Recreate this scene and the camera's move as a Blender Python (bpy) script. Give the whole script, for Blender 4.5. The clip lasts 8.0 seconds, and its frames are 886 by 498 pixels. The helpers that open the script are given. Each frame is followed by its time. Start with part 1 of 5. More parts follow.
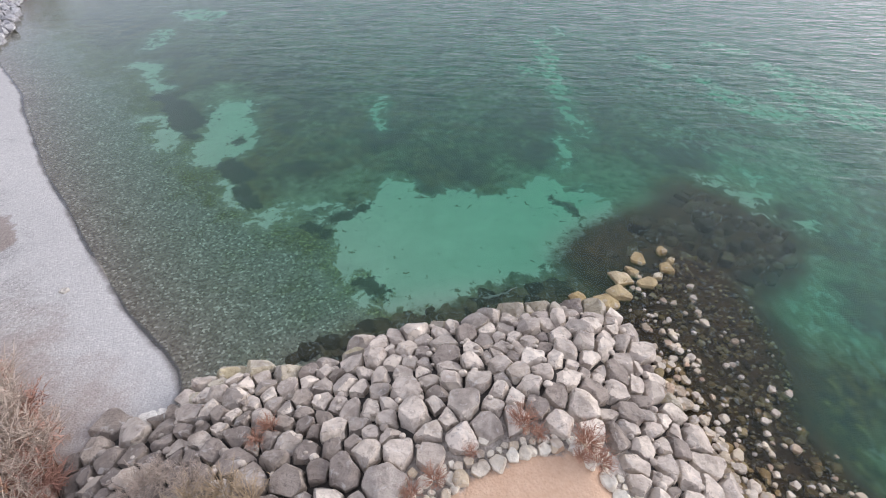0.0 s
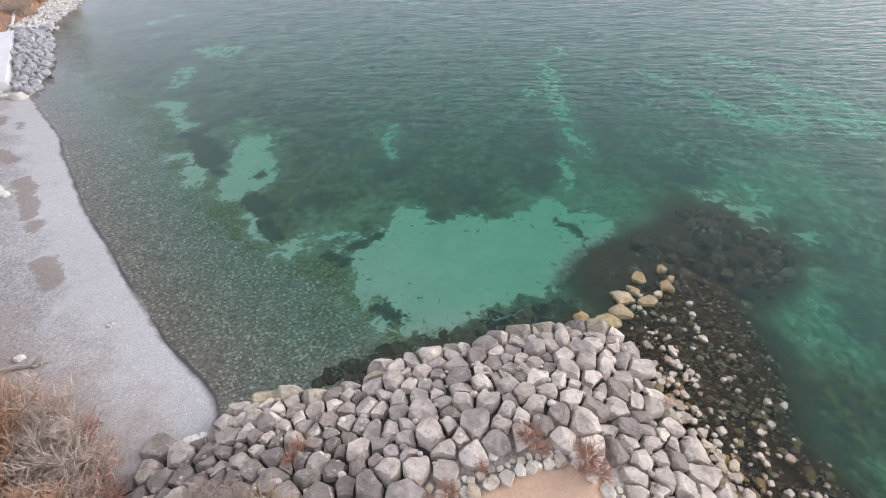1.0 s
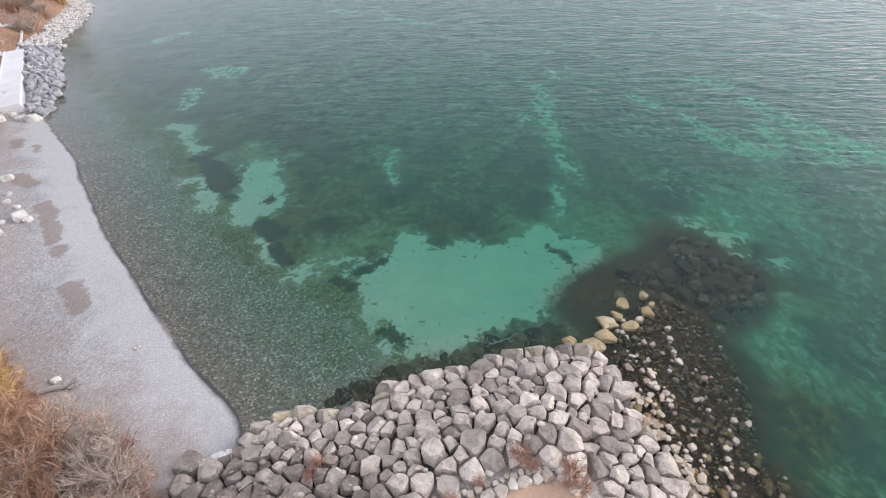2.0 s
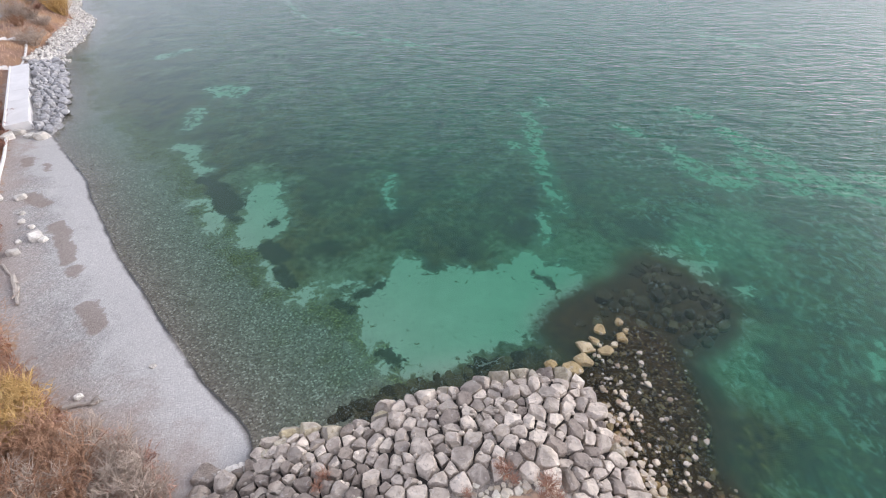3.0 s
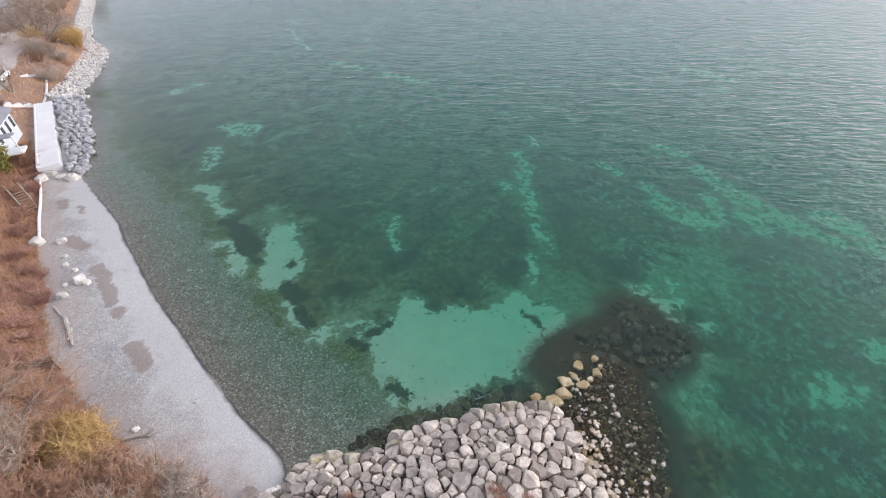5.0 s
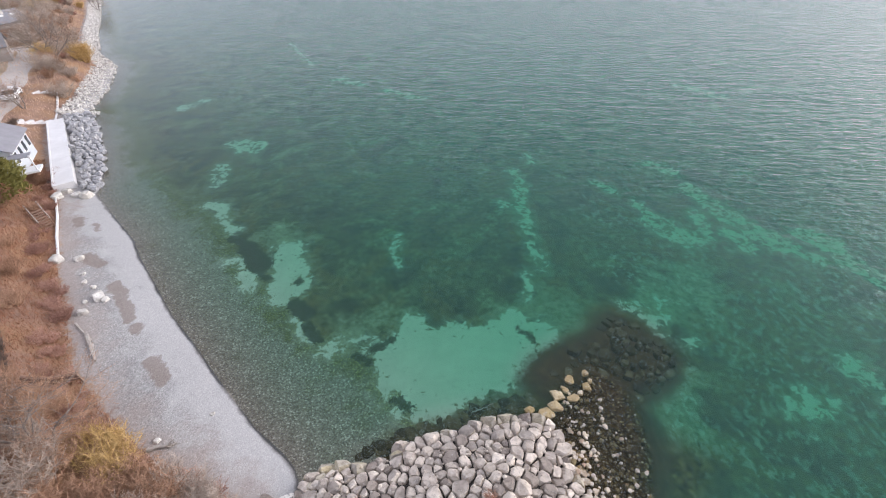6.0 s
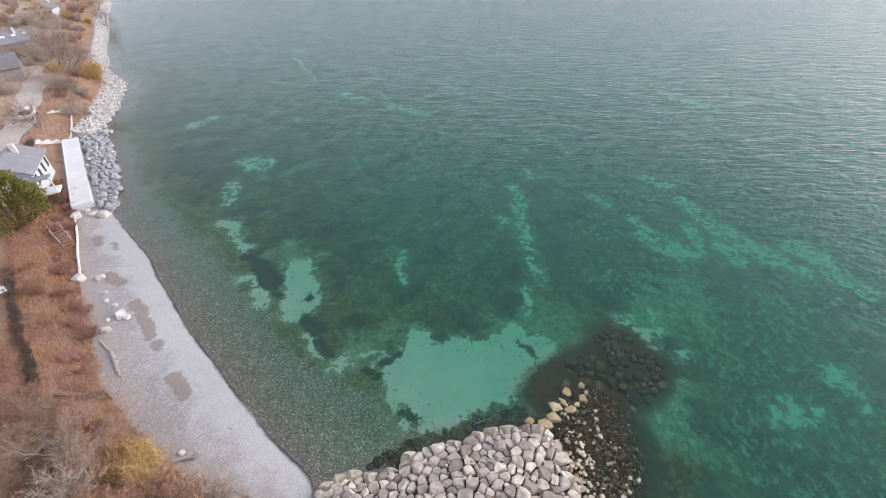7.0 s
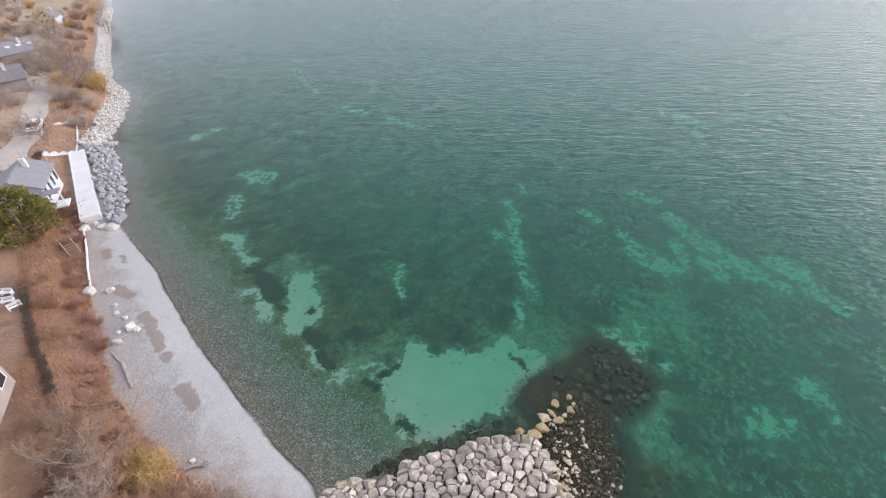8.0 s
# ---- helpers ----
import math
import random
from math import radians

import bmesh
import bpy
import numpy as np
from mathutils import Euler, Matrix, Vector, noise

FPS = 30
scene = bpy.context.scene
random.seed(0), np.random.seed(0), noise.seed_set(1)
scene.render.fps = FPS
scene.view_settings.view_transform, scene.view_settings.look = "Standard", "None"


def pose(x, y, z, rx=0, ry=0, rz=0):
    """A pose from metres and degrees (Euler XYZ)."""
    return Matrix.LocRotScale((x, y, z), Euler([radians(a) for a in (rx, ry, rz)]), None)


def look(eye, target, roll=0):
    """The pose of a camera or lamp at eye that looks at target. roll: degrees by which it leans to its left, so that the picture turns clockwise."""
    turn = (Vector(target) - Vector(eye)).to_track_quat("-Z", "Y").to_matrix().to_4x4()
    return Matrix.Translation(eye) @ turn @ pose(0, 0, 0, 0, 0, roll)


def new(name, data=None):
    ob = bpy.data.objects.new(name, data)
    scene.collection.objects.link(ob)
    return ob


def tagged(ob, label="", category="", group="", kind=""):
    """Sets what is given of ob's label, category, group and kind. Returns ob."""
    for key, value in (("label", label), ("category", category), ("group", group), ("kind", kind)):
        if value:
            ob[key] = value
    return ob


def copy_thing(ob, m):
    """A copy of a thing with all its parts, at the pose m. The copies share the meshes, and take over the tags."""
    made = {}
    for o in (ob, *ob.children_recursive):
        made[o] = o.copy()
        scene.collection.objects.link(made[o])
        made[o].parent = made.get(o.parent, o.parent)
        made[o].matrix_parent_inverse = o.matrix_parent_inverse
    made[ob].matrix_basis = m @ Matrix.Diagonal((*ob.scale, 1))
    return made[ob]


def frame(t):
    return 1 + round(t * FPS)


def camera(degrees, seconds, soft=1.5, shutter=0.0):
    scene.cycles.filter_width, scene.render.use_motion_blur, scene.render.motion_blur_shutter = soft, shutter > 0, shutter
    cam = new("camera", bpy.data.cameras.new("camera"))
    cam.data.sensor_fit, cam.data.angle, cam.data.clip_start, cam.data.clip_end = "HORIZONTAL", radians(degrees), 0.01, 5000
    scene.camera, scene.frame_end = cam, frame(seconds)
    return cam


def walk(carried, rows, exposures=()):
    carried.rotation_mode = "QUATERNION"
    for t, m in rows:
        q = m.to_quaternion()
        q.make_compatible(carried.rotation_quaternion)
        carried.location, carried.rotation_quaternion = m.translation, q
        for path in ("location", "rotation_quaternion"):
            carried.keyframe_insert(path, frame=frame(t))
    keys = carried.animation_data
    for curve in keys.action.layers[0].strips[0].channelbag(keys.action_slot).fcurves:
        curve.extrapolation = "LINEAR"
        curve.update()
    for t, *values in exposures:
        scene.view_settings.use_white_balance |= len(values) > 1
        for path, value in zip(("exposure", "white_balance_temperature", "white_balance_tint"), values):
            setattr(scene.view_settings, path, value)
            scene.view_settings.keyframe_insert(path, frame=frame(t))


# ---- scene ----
cam = camera(90.0, 8.0, soft=1.1)
PATH = [
    (0, (0.949, 0.777, 14.308), (0.487, 8.095, 7.509), -0.80),
    (0.5, (1.085, 0.591, 15.093), (0.453, 7.948, 8.350), -2.65),
    (1, (1.241, 0.270, 15.832), (0.440, 7.722, 9.212), -4.45),
    (1.5, (1.187, 0.016, 16.928), (0.402, 7.488, 10.329), -4.61),
    (3, (1.250, -1.152, 20.539), (0.702, 6.462, 14.079), -2.38),
    (3.5, (1.165, -1.497, 21.805), (0.591, 6.133, 15.366), -2.94),
    (4, (0.993, -1.885, 23.043), (0.340, 5.771, 16.643), -4.18),
    (4.5, (1.121, -2.234, 24.346), (0.608, 5.440, 17.955), -2.60),
    (6, (1.252, -3.482, 27.979), (0.800, 4.277, 21.687), -2.19),
    (6.5, (1.162, -3.870, 29.205), (0.622, 3.906, 22.941), -3.34),
    (7, (1.219, -4.300, 30.353), (0.725, 3.509, 24.126), -2.87),
    (7.5, (1.446, -4.658, 31.546), (1.010, 3.167, 25.334), -2.24),
    (8, (1.428, -5.122, 32.731), (0.994, 2.729, 26.553), -2.34),
]
walk(cam, [(t, look(eye, target, roll)) for t, eye, target, roll in PATH])

# ---- light: hazy overcast, brighter low sky on the lake side ----
world = bpy.data.worlds.new("overcast_sky")
scene.world = world
world.use_nodes = True
wn, wl = world.node_tree.nodes, world.node_tree.links
sky = wn.new("ShaderNodeTexSky")
sky.sky_type, sky.sun_disc = "NISHITA", False
SUN_EL, SUN_AZ = 21.0, 74.0     # degrees above the horizon, clockwise from +y
sky.sun_elevation, sky.sun_rotation = radians(SUN_EL), radians(SUN_AZ)
sky.air_density, sky.dust_density, sky.ozone_density = 1.0, 2.8, 1.0
grey = wn.new("ShaderNodeHueSaturation")
grey.inputs["Saturation"].default_value = 0.3
wl.new(sky.outputs[0], grey.inputs["Color"])
haze = wn.new("ShaderNodeMix")
haze.data_type, haze.blend_type = "RGBA", "MULTIPLY"
haze.inputs[0].default_value, haze.inputs[7].default_value = 1.0, (0.995, 0.985, 1.075, 1)
cloud = wn.new("ShaderNodeMix")         # even cloud layer over the clear sky
cloud.data_type = "RGBA"
cloud.inputs[0].default_value, cloud.inputs[7].default_value = 0.5, (5.6, 5.9, 6.5, 1)
wl.new(grey.outputs[0], cloud.inputs[6])
wl.new(cloud.outputs[2], haze.inputs[6])
wl.new(haze.outputs[2], wn["Background"].inputs["Color"])
wn["Background"].inputs["Strength"].default_value = 0.14
sun = new("sun", bpy.data.lights.new("sun", "SUN"))
sun.data.energy, sun.data.angle, sun.data.color = 0.7, radians(36), (1.0, 0.96, 0.92)
sd = Vector((math.sin(radians(SUN_AZ)) * math.cos(radians(SUN_EL)), math.cos(radians(SUN_AZ)) * math.cos(radians(SUN_EL)), math.sin(radians(SUN_EL))))
sun.matrix_world = look(sd * 100, (0, 0, 0))
scene.view_settings.exposure = 0.84


# ---- small tools ----
def smooth(a, b, v):
    u = np.clip((v - a) / (b - a), 0, 1)
    return u * u * (3 - 2 * u)


def seg_dist(px, py, ax, ay, bx, by):
    dx, dy = bx - ax, by - ay
    u = np.clip(((px - ax) * dx + (py - ay) * dy) / (dx * dx + dy * dy + 1e-9), 0, 1)
    return np.hypot(px - ax - u * dx, py - ay - u * dy)


def poly_sdf(px, py, poly):
    """Metres inside (positive) or outside (negative) a closed outline."""
    px, py = np.asarray(px, float), np.asarray(py, float)
    best, inside = np.full(px.shape, 1e9), np.zeros(px.shape, bool)
    for (ax, ay), (bx, by) in zip(poly, poly[1:] + poly[:1]):
        best = np.minimum(best, seg_dist(px, py, ax, ay, bx, by))
        cross = (ay > py) != (by > py)
        xs = ax + (py - ay) * (bx - ax) / ((by - ay) or 1e-9)
        inside ^= cross & (px < xs)
    return np.where(inside, best, -best)


def line_dist(px, py, pts):
    best = np.full(np.shape(px), 1e9)
    for (ax, ay), (bx, by) in zip(pts, pts[1:]):
        best = np.minimum(best, seg_dist(px, py, ax, ay, bx, by))
    return best


def wobble(x, y, scale, seed):
    """Cheap smooth noise from summed sines, about -1 to 1."""
    r = np.random.RandomState(seed)
    out = 0
    for k in range(7):
        a, ph, f = r.uniform(0, 6.28), r.uniform(0, 6.28), (0.6 + 0.5 * k) / scale
        out = out + np.sin(f * (x * math.cos(a) + y * math.sin(a)) + ph + 1.3 * np.sin(f * 0.7 * (x * math.sin(a) - y * math.cos(a)))) / (1 + 0.5 * k)
    return out / 2.6


# ---- plan of the place (metres; water level 0) ----
SHORE = [(-8.9, 8.4), (-9.4, 9.2), (-10.3, 10), (-11.6, 10.9), (-12.8, 11.7), (-13.9, 12.7), (-14.5, 13.2), (-15.8, 14.4), (-18.2, 16.6), (-20.8, 19.1), (-23.9, 21.8), (-26.9, 25), (-29.3, 27.5), (-31.5, 29.8), (-33.8, 32.6), (-36.7, 35.2), (-39.9, 38), (-43.9, 41.8), (-45.1, 44.5), (-46.4, 47), (-48.6, 49.9), (-50.6, 53.3), (-53.6, 57.1), (-57.2, 61.7), (-60.8, 66.4), (-63.6, 69.2), (-64.7, 73.1), (-66.6, 78.6), (-70.3, 86.6), (-74.4, 94.6), (-80.2, 100.1), (-85, 104.6), (-91.8, 114.5), (-99.7, 125.9), (-110.2, 142.8), (-126, 167), (-164, 229), (-274, 405), (-450, 690)]
LAND = SHORE + [(-3000, 690), (-3000, -600), (-8, -600), (-8, 4)]
BUSH = [(-10.4, 2), (-10.7, 5.2), (-12.6, 6.8), (-15.1, 8), (-17.2, 8.9), (-19.5, 9.9), (-20.7, 10.7), (-22, 11.6), (-23.8, 12.7), (-24.9, 13.7), (-26.4, 14.7), (-27.7, 15.5), (-28.9, 16.8), (-29.9, 18.2), (-31.4, 19.7), (-32.3, 21.3), (-34.3, 23.5), (-36, 25.2), (-37.9, 27.4), (-39.9, 30), (-42.9, 33.9), (-45.4, 37.2), (-47.3, 40)]
GROYNE = [(-10.8, 3.8), (-10.7, 6.4), (-9.9, 7.2), (-8.9, 7.4), (-8.4, 8.1), (-8.4, 8.6), (-7.2, 9.1), (-6.5, 9.4), (-5.4, 9.3), (-3.5, 9.8), (-2.8, 10.6), (-1.6, 10.9), (-0.3, 11.5), (1, 11.9), (2.8, 12.4), (4.2, 12.7), (5.8, 12.9), (7.1, 12.5), (7.4, 11.6), (7.8, 10.7), (7.9, 9.7), (8.1, 8.8), (8.5, 8), (8.8, 6.9), (9, 6.2), (9.2, 5.7), (10.3, 2.8), (11.2, -13), (-10.8, -13)]
DIRT = [(-2.1, 1.8), (0.8, 4.6), (1.3, 5.1), (2, 5.5), (2.8, 5.8), (3.6, 5.9), (4.4, 5.9), (4.8, 5.5), (5, 5.1), (5.1, 4.9), (6.7, 1.2), (7, -10), (-6.8, -10)]
SHELF = [(6.8, 12.4), (8.6, 15.1), (11, 17), (13, 15.6), (13.4, 13.4), (13.4, 11.6), (13.2, 9.8), (12.6, 8.2), (13.4, 6.4), (14.6, 4.6), (15.6, -13), (6.5, -13), (6, 8)]
REEF = [(5.9, 16.3), (6.7, 17.4), (7.5, 18.3), (9.4, 19.5), (11.1, 20.3), (12.6, 21.9), (14.1, 23.2), (16, 22.1), (17.1, 20.7), (17.7, 19), (17.5, 17.4), (15, 15.5), (13.7, 14.8), (11.4, 16.5), (9.1, 15.4), (7, 14.9)]
SAND = [(-5.9, 17), (-5.7, 15.5), (-5.1, 14.6), (-4, 14.4), (-3.5, 13.9), (-3.8, 13.3), (-3.2, 12.8), (-1.9, 12.8), (-0.3, 13.4), (1.7, 14.3), (3.3, 15), (5, 15.7), (6.1, 16.4), (7.1, 17.5), (8.1, 18.5), (8.9, 19.7), (9, 21.1), (8.1, 21.9), (7.1, 22.2), (6.6, 23.1), (5.2, 23.3), (4.2, 22.7), (3.4, 22), (2.4, 21.1), (1.7, 21.1), (1, 22), (0.1, 22), (-0.6, 21.2), (-1.4, 21.5), (-2.1, 22.3), (-3.4, 22.8), (-3.8, 22), (-4.2, 21), (-4.5, 19.8), (-5.1, 19.1), (-5.9, 18.1)]
SAND_B = [(-18.3, 31.6), (-17.7, 32.5), (-16.1, 33), (-15, 32.3), (-15.1, 30.7), (-13.7, 29.3), (-13.5, 27.3), (-13.2, 25), (-14.1, 24.6), (-14.9, 23.6), (-16.1, 24.3), (-17, 25.3), (-17.1, 27.3), (-17.4, 29.3)]
SAND_C = [(-21.3, 27.7), (-20.4, 28.4), (-18.8, 27.7), (-18.1, 26.5), (-18.6, 25.3), (-20, 26.1)]
SAND_D = [(-30.4, 40.2), (-29, 40.7), (-26.6, 40.2), (-25.8, 38.8), (-26.4, 38.1), (-24.6, 36.1), (-23.1, 35.6), (-23.2, 33.5), (-24.4, 33.9), (-26, 35.6), (-27.3, 37.3), (-28.7, 38.4)]
# pale strips of lake bed: two ends and a half width
STREAKS = [(-30, 44.5, -31.8, 49.9, 0.52), (-31, 55, -28.2, 54.3, 0.6), (-9.2, 19.1, -6.3, 19.5, 0.52), (-10, 18.8, -8.7, 18.6, 0.37), (7.6, 47.6, 8.3, 44.3, 0.48), (8.3, 44.3, 8.2, 39.9, 0.47), (8.2, 39.9, 8.2, 36.3, 0.51), (8.2, 36.3, 8.6, 32, 0.44), (8.6, 32, 9, 29, 0.41), (6, 40.4, 6.4, 39.4, 0.48), (7.2, 28.2, 7.1, 24.8, 0.21), (-5.6, 33.5, -5.1, 29, 0.17), (10.3, 52.9, 10.1, 50.6, 0.3), (-22, 29.7, -20.7, 29.3, 0.38), (-13.4, 22.3, -11.5, 19.8, 0.23), (29.7, 46.6, 30.7, 42.8, 0.73), (30.7, 42.8, 31.9, 39.7, 0.88), (31.9, 39.7, 33.4, 36.4, 0.85), (33.4, 36.4, 35.2, 34.6, 1.14), (35.2, 34.6, 37, 32.2, 0.65), (38.4, 36.3, 39.8, 34.4, 1.04), (39.8, 34.4, 40.4, 32.1, 0.57), (40, 31.8, 41.3, 29.2, 0.89), (22.3, 42.5, 22.7, 39.5, 0.49), (23.1, 38, 25.7, 35.2, 1.38), (28.9, 40.6, 28.1, 35.9, 0.46), (30.5, 36.2, 31.4, 34.3, 0.7), (18.9, 46.5, 20, 45.1, 0.61), (27, 53, 29.3, 50.8, 0.64), (19.7, 20.9, 20.6, 20.9, 0.41), (25.4, 15.9, 24.8, 14.4, 0.19), (26.9, 16.3, 26, 14.6, 0.31), (26.7, 15, 28, 14.8, 0.29), (28.8, 15.9, 27.8, 14.7, 0.16), (31.2, 18.6, 32.3, 19.4, 0.31), (32.2, 19.1, 32.2, 17.6, 0.48), (32.2, 17.6, 32.4, 16.5, 0.29), (26.3, 14.4, 25.7, 12.9, 0.11), (15.5, 24.6, 16.6, 25, 0.43), (17.1, 23.9, 17.9, 22, 0.57), (19, 25.7, 18.8, 23.9, 0.26), (-32.4, 56.9, -28.9, 56.1, 1.07), (-41.7, 113.3, -31.1, 95.1, 0.33), (-23.9, 85.8, -17.9, 81.4, 0.69), (-12.4, 78.4, -6.1, 74, 0.65), (42.9, 83.7, 47.8, 77.5, 0.84), (-48, 71.1, -45.4, 74.9, 0.8)]
# damp hollows in the shingle: two ends and a half width
DAMP = [(-31.3, 25.5, -27.2, 21.2, 0.41), (-26.2, 20.4, -25.6, 19.9, 0.24), (-22.8, 16.8, -21.2, 15.3, 0.45), (-42.3, 36.1, -41.2, 35, 0.36), (-36.7, 29.5, -34.5, 28.3, 0.49), (-39.7, 35.1, -38.6, 34, 0.15)]
# dark weed banks on the sand
WEED = [(-21.1, 31.7, -18.4, 29.1, 0.87), (-19.2, 29, -17.6, 26.9, 0.41), (-13.9, 23.4, -12.5, 22.6, 0.75), (-11.9, 21.3, -10.7, 19.8, 0.45), (-3.6, 14.3, -2.7, 13.9, 0.3), (6.1, 21, 7.1, 19.6, 0.16), (-7, 18.7, -6.3, 17.8, 0.4), (-5.8, 19.2, -4.7, 19.9, 0.29), (-14.6, 26.9, -14.2, 26.2, 0.25), (-23.5, 33.1, -22, 32.4, 0.46)]
MOTTLE = [(14.9, 15.4), (16.7, 16.4), (18.1, 18), (19.7, 18.2), (18.7, 15.5), (17.5, 12.9), (16, 11.3), (15.5, 12.2), (14.5, 12.6), (14.4, 14.1)]
# thin sand over the weed
WASH = [[(-10.8, 19.6), (-9.5, 22.4), (-5.7, 23.4), (-4.3, 21.7), (-6.1, 19.6), (-8.7, 18.6)],
        [(-21.9, 33.7), (-19.6, 36.3), (-14.6, 34.2), (-13.2, 29.1), (-15.1, 32.7), (-18.3, 32.2)],
        [(4.2, 23.5), (7.7, 28.3), (10.9, 25.2), (13.7, 22.5), (9.5, 20.1), (7.1, 22.5)],
        [(17.5, 29.1), (25.4, 31.7), (26.6, 28.3), (23.1, 22.6), (18.0, 21.3), (15.2, 24.6)]]
# olive weed in the shallows east of the shelf
OLIVE = [(13.6, 11.2), (14.8, 12.3), (15.6, 11.3), (16.7, 10.1), (14.2, 6.3), (9.9, 6.1), (12.0, 8.0), (26.0, 2.0), (13.5, 2.0)]


def ground_fields(x, y):
    land, groy = poly_sdf(x, y, LAND), poly_sdf(x, y, GROYNE)
    shelf, reef = poly_sdf(x, y, SHELF), poly_sdf(x, y, REEF)
    behind = poly_sdf(x, y, BUSH_AREA)
    off = -np.maximum(land, groy)                       # metres out from the water's edge
    beach = np.clip(land, 0, None) * 0.10
    bank = beach + 1.9 * smooth(0.0, 5.0, behind) + 2.0 * smooth(14, 60, behind)
    depth = np.minimum((0.12 + 0.16 * smooth(42, 56, y)) * np.clip(-land, 0, None), 0.35 + 0.55 * np.clip(-groy, 0, None))
    cap = 0.55 + 1.9 * smooth(6, 26, x)                 # the bed falls away to the east
    bed = -cap * (1 - np.exp(-depth / cap)) - 0.02
    bed = np.maximum(bed, np.where(shelf > 0, -0.55 + 0.43 * smooth(0, 4.0, shelf), -9))
    bed = np.where((shelf > -1.5) & (shelf <= 0), np.maximum(bed, -0.55 + 0.7 * shelf), bed)
    bed = np.where(reef > 0, np.maximum(bed, -1.3 + 0.45 * smooth(0, 2.5, reef)), bed)
    mound = np.where(groy > 0, np.minimum(0.1 + 0.46 * groy, 2.25), -9)
    z = np.where(land > 0, bank, bed)
    z = np.maximum(z, mound)
    z = z + 0.03 * wobble(x, y, 2.3, 5) * (land < 0.5) + 0.10 * wobble(x, y, 6.0, 6) * smooth(2, 8, behind)
    return z, land, groy, shelf, reef, behind, off


BUSH_AREA = BUSH + [(-50.8, 43.0), (-55.2, 48.6), (-64.8, 61.0), (-68.6, 70.0), (-71.6, 80.0), (-75.0, 88.5), (-80.0, 97.0), (-88.0, 105.0), (-96.0, 115.0), (-104.0, 126.5), (-114.5, 143.0), (-131.0, 167.0), (-169.0, 229.0), (-279.0, 405.0), (-455.0, 690.0),
                    (-3000, 690), (-3000, -600), (-10.4, -600)]


def ground_z(x, y):
    return float(ground_fields(np.array([float(x)]), np.array([float(y)]))[0][0])


# ---- materials ----
def mat(name):
    m = bpy.data.materials.new(name)
    m.use_nodes = True
    return m, m.node_tree.nodes, m.node_tree.links, m.node_tree.nodes["Principled BSDF"]


def ramp(nodes, links, src, stops):
    r = nodes.new("ShaderNodeValToRGB")
    while len(r.color_ramp.elements) < len(stops):
        r.color_ramp.elements.new(0.5)
    for e, (p, c) in zip(r.color_ramp.elements, stops):
        e.position, e.color = p, (*c, 1) if len(c) == 3 else c
    links.new(src, r.inputs[0])
    return r.outputs[0]


def noise_tex(nodes, links, vec, scale, detail=4, rough=0.55, dist=0.0):
    n = nodes.new("ShaderNodeTexNoise")
    n.inputs["Scale"].default_value, n.inputs["Detail"].default_value = scale, detail
    n.inputs["Roughness"].default_value, n.inputs["Distortion"].default_value = rough, dist
    if vec is not None:
        links.new(vec, n.inputs["Vector"])
    return n.outputs["Fac"]


def mixc(nodes, links, fac, a, b, how="MIX"):
    m = nodes.new("ShaderNodeMix")
    m.data_type, m.blend_type = "RGBA", how
    for sock, v in ((m.inputs[0], fac), (m.inputs[6], a), (m.inputs[7], b)):
        if isinstance(v, (int, float)):
            sock.default_value = v
        elif isinstance(v, tuple):
            sock.default_value = (*v, 1)
        else:
            links.new(v, sock)
    return m.outputs[2]


def math_node(nodes, links, op, a, b=0.0, c=0.0, clamp=False):
    m = nodes.new("ShaderNodeMath")
    m.operation, m.use_clamp = op, clamp
    for sock, v in zip(m.inputs, (a, b, c)):
        if isinstance(v, (int, float)):
            sock.default_value = v
        else:
            links.new(v, sock)
    return m.outputs[0]


def step(nodes, links, v, lo, hi):
    m = nodes.new("ShaderNodeMapRange")
    m.interpolation_type = "SMOOTHSTEP"
    m.inputs[1].default_value, m.inputs[2].default_value = lo, hi
    links.new(v, m.inputs[0])
    return m.outputs[0]


def bump(nodes, links, bsdf, height, strength, distance):
    b = nodes.new("ShaderNodeBump")
    b.inputs["Strength"].default_value, b.inputs["Distance"].default_value = strength, distance
    links.new(height, b.inputs["Height"])
    links.new(b.outputs[0], bsdf.inputs["Normal"])


def where(nodes):
    return nodes.new("ShaderNodeNewGeometry").outputs["Position"]


def surface(name, dark, light, scale=3.0, rough=0.85, rel=0.3, rel_size=0.02, fine=30.0, spread=0.0, metal=0.0):
    """A plain worn surface: two scales of tone, optional spread from thing to thing, fine relief."""
    m, n, l, b = mat(name)
    p = n.new("ShaderNodeTexCoord").outputs["Object"]
    big, small = noise_tex(n, l, p, scale, 5, 0.6), noise_tex(n, l, p, fine, 3, 0.6)
    tone = math_node(n, l, "ADD", math_node(n, l, "MULTIPLY", big, 0.65), math_node(n, l, "MULTIPLY", small, 0.35))
    if spread:
        rnd = n.new("ShaderNodeObjectInfo").outputs["Random"]
        tone = math_node(n, l, "ADD", tone, math_node(n, l, "MULTIPLY", math_node(n, l, "SUBTRACT", rnd, 0.5), spread))
    l.new(ramp(n, l, tone, [(0.3, dark), (0.7, light)]), b.inputs["Base Color"])
    b.inputs["Roughness"].default_value, b.inputs["Metallic"].default_value = rough, metal
    bump(n, l, b, small, rel, rel_size)
    return m


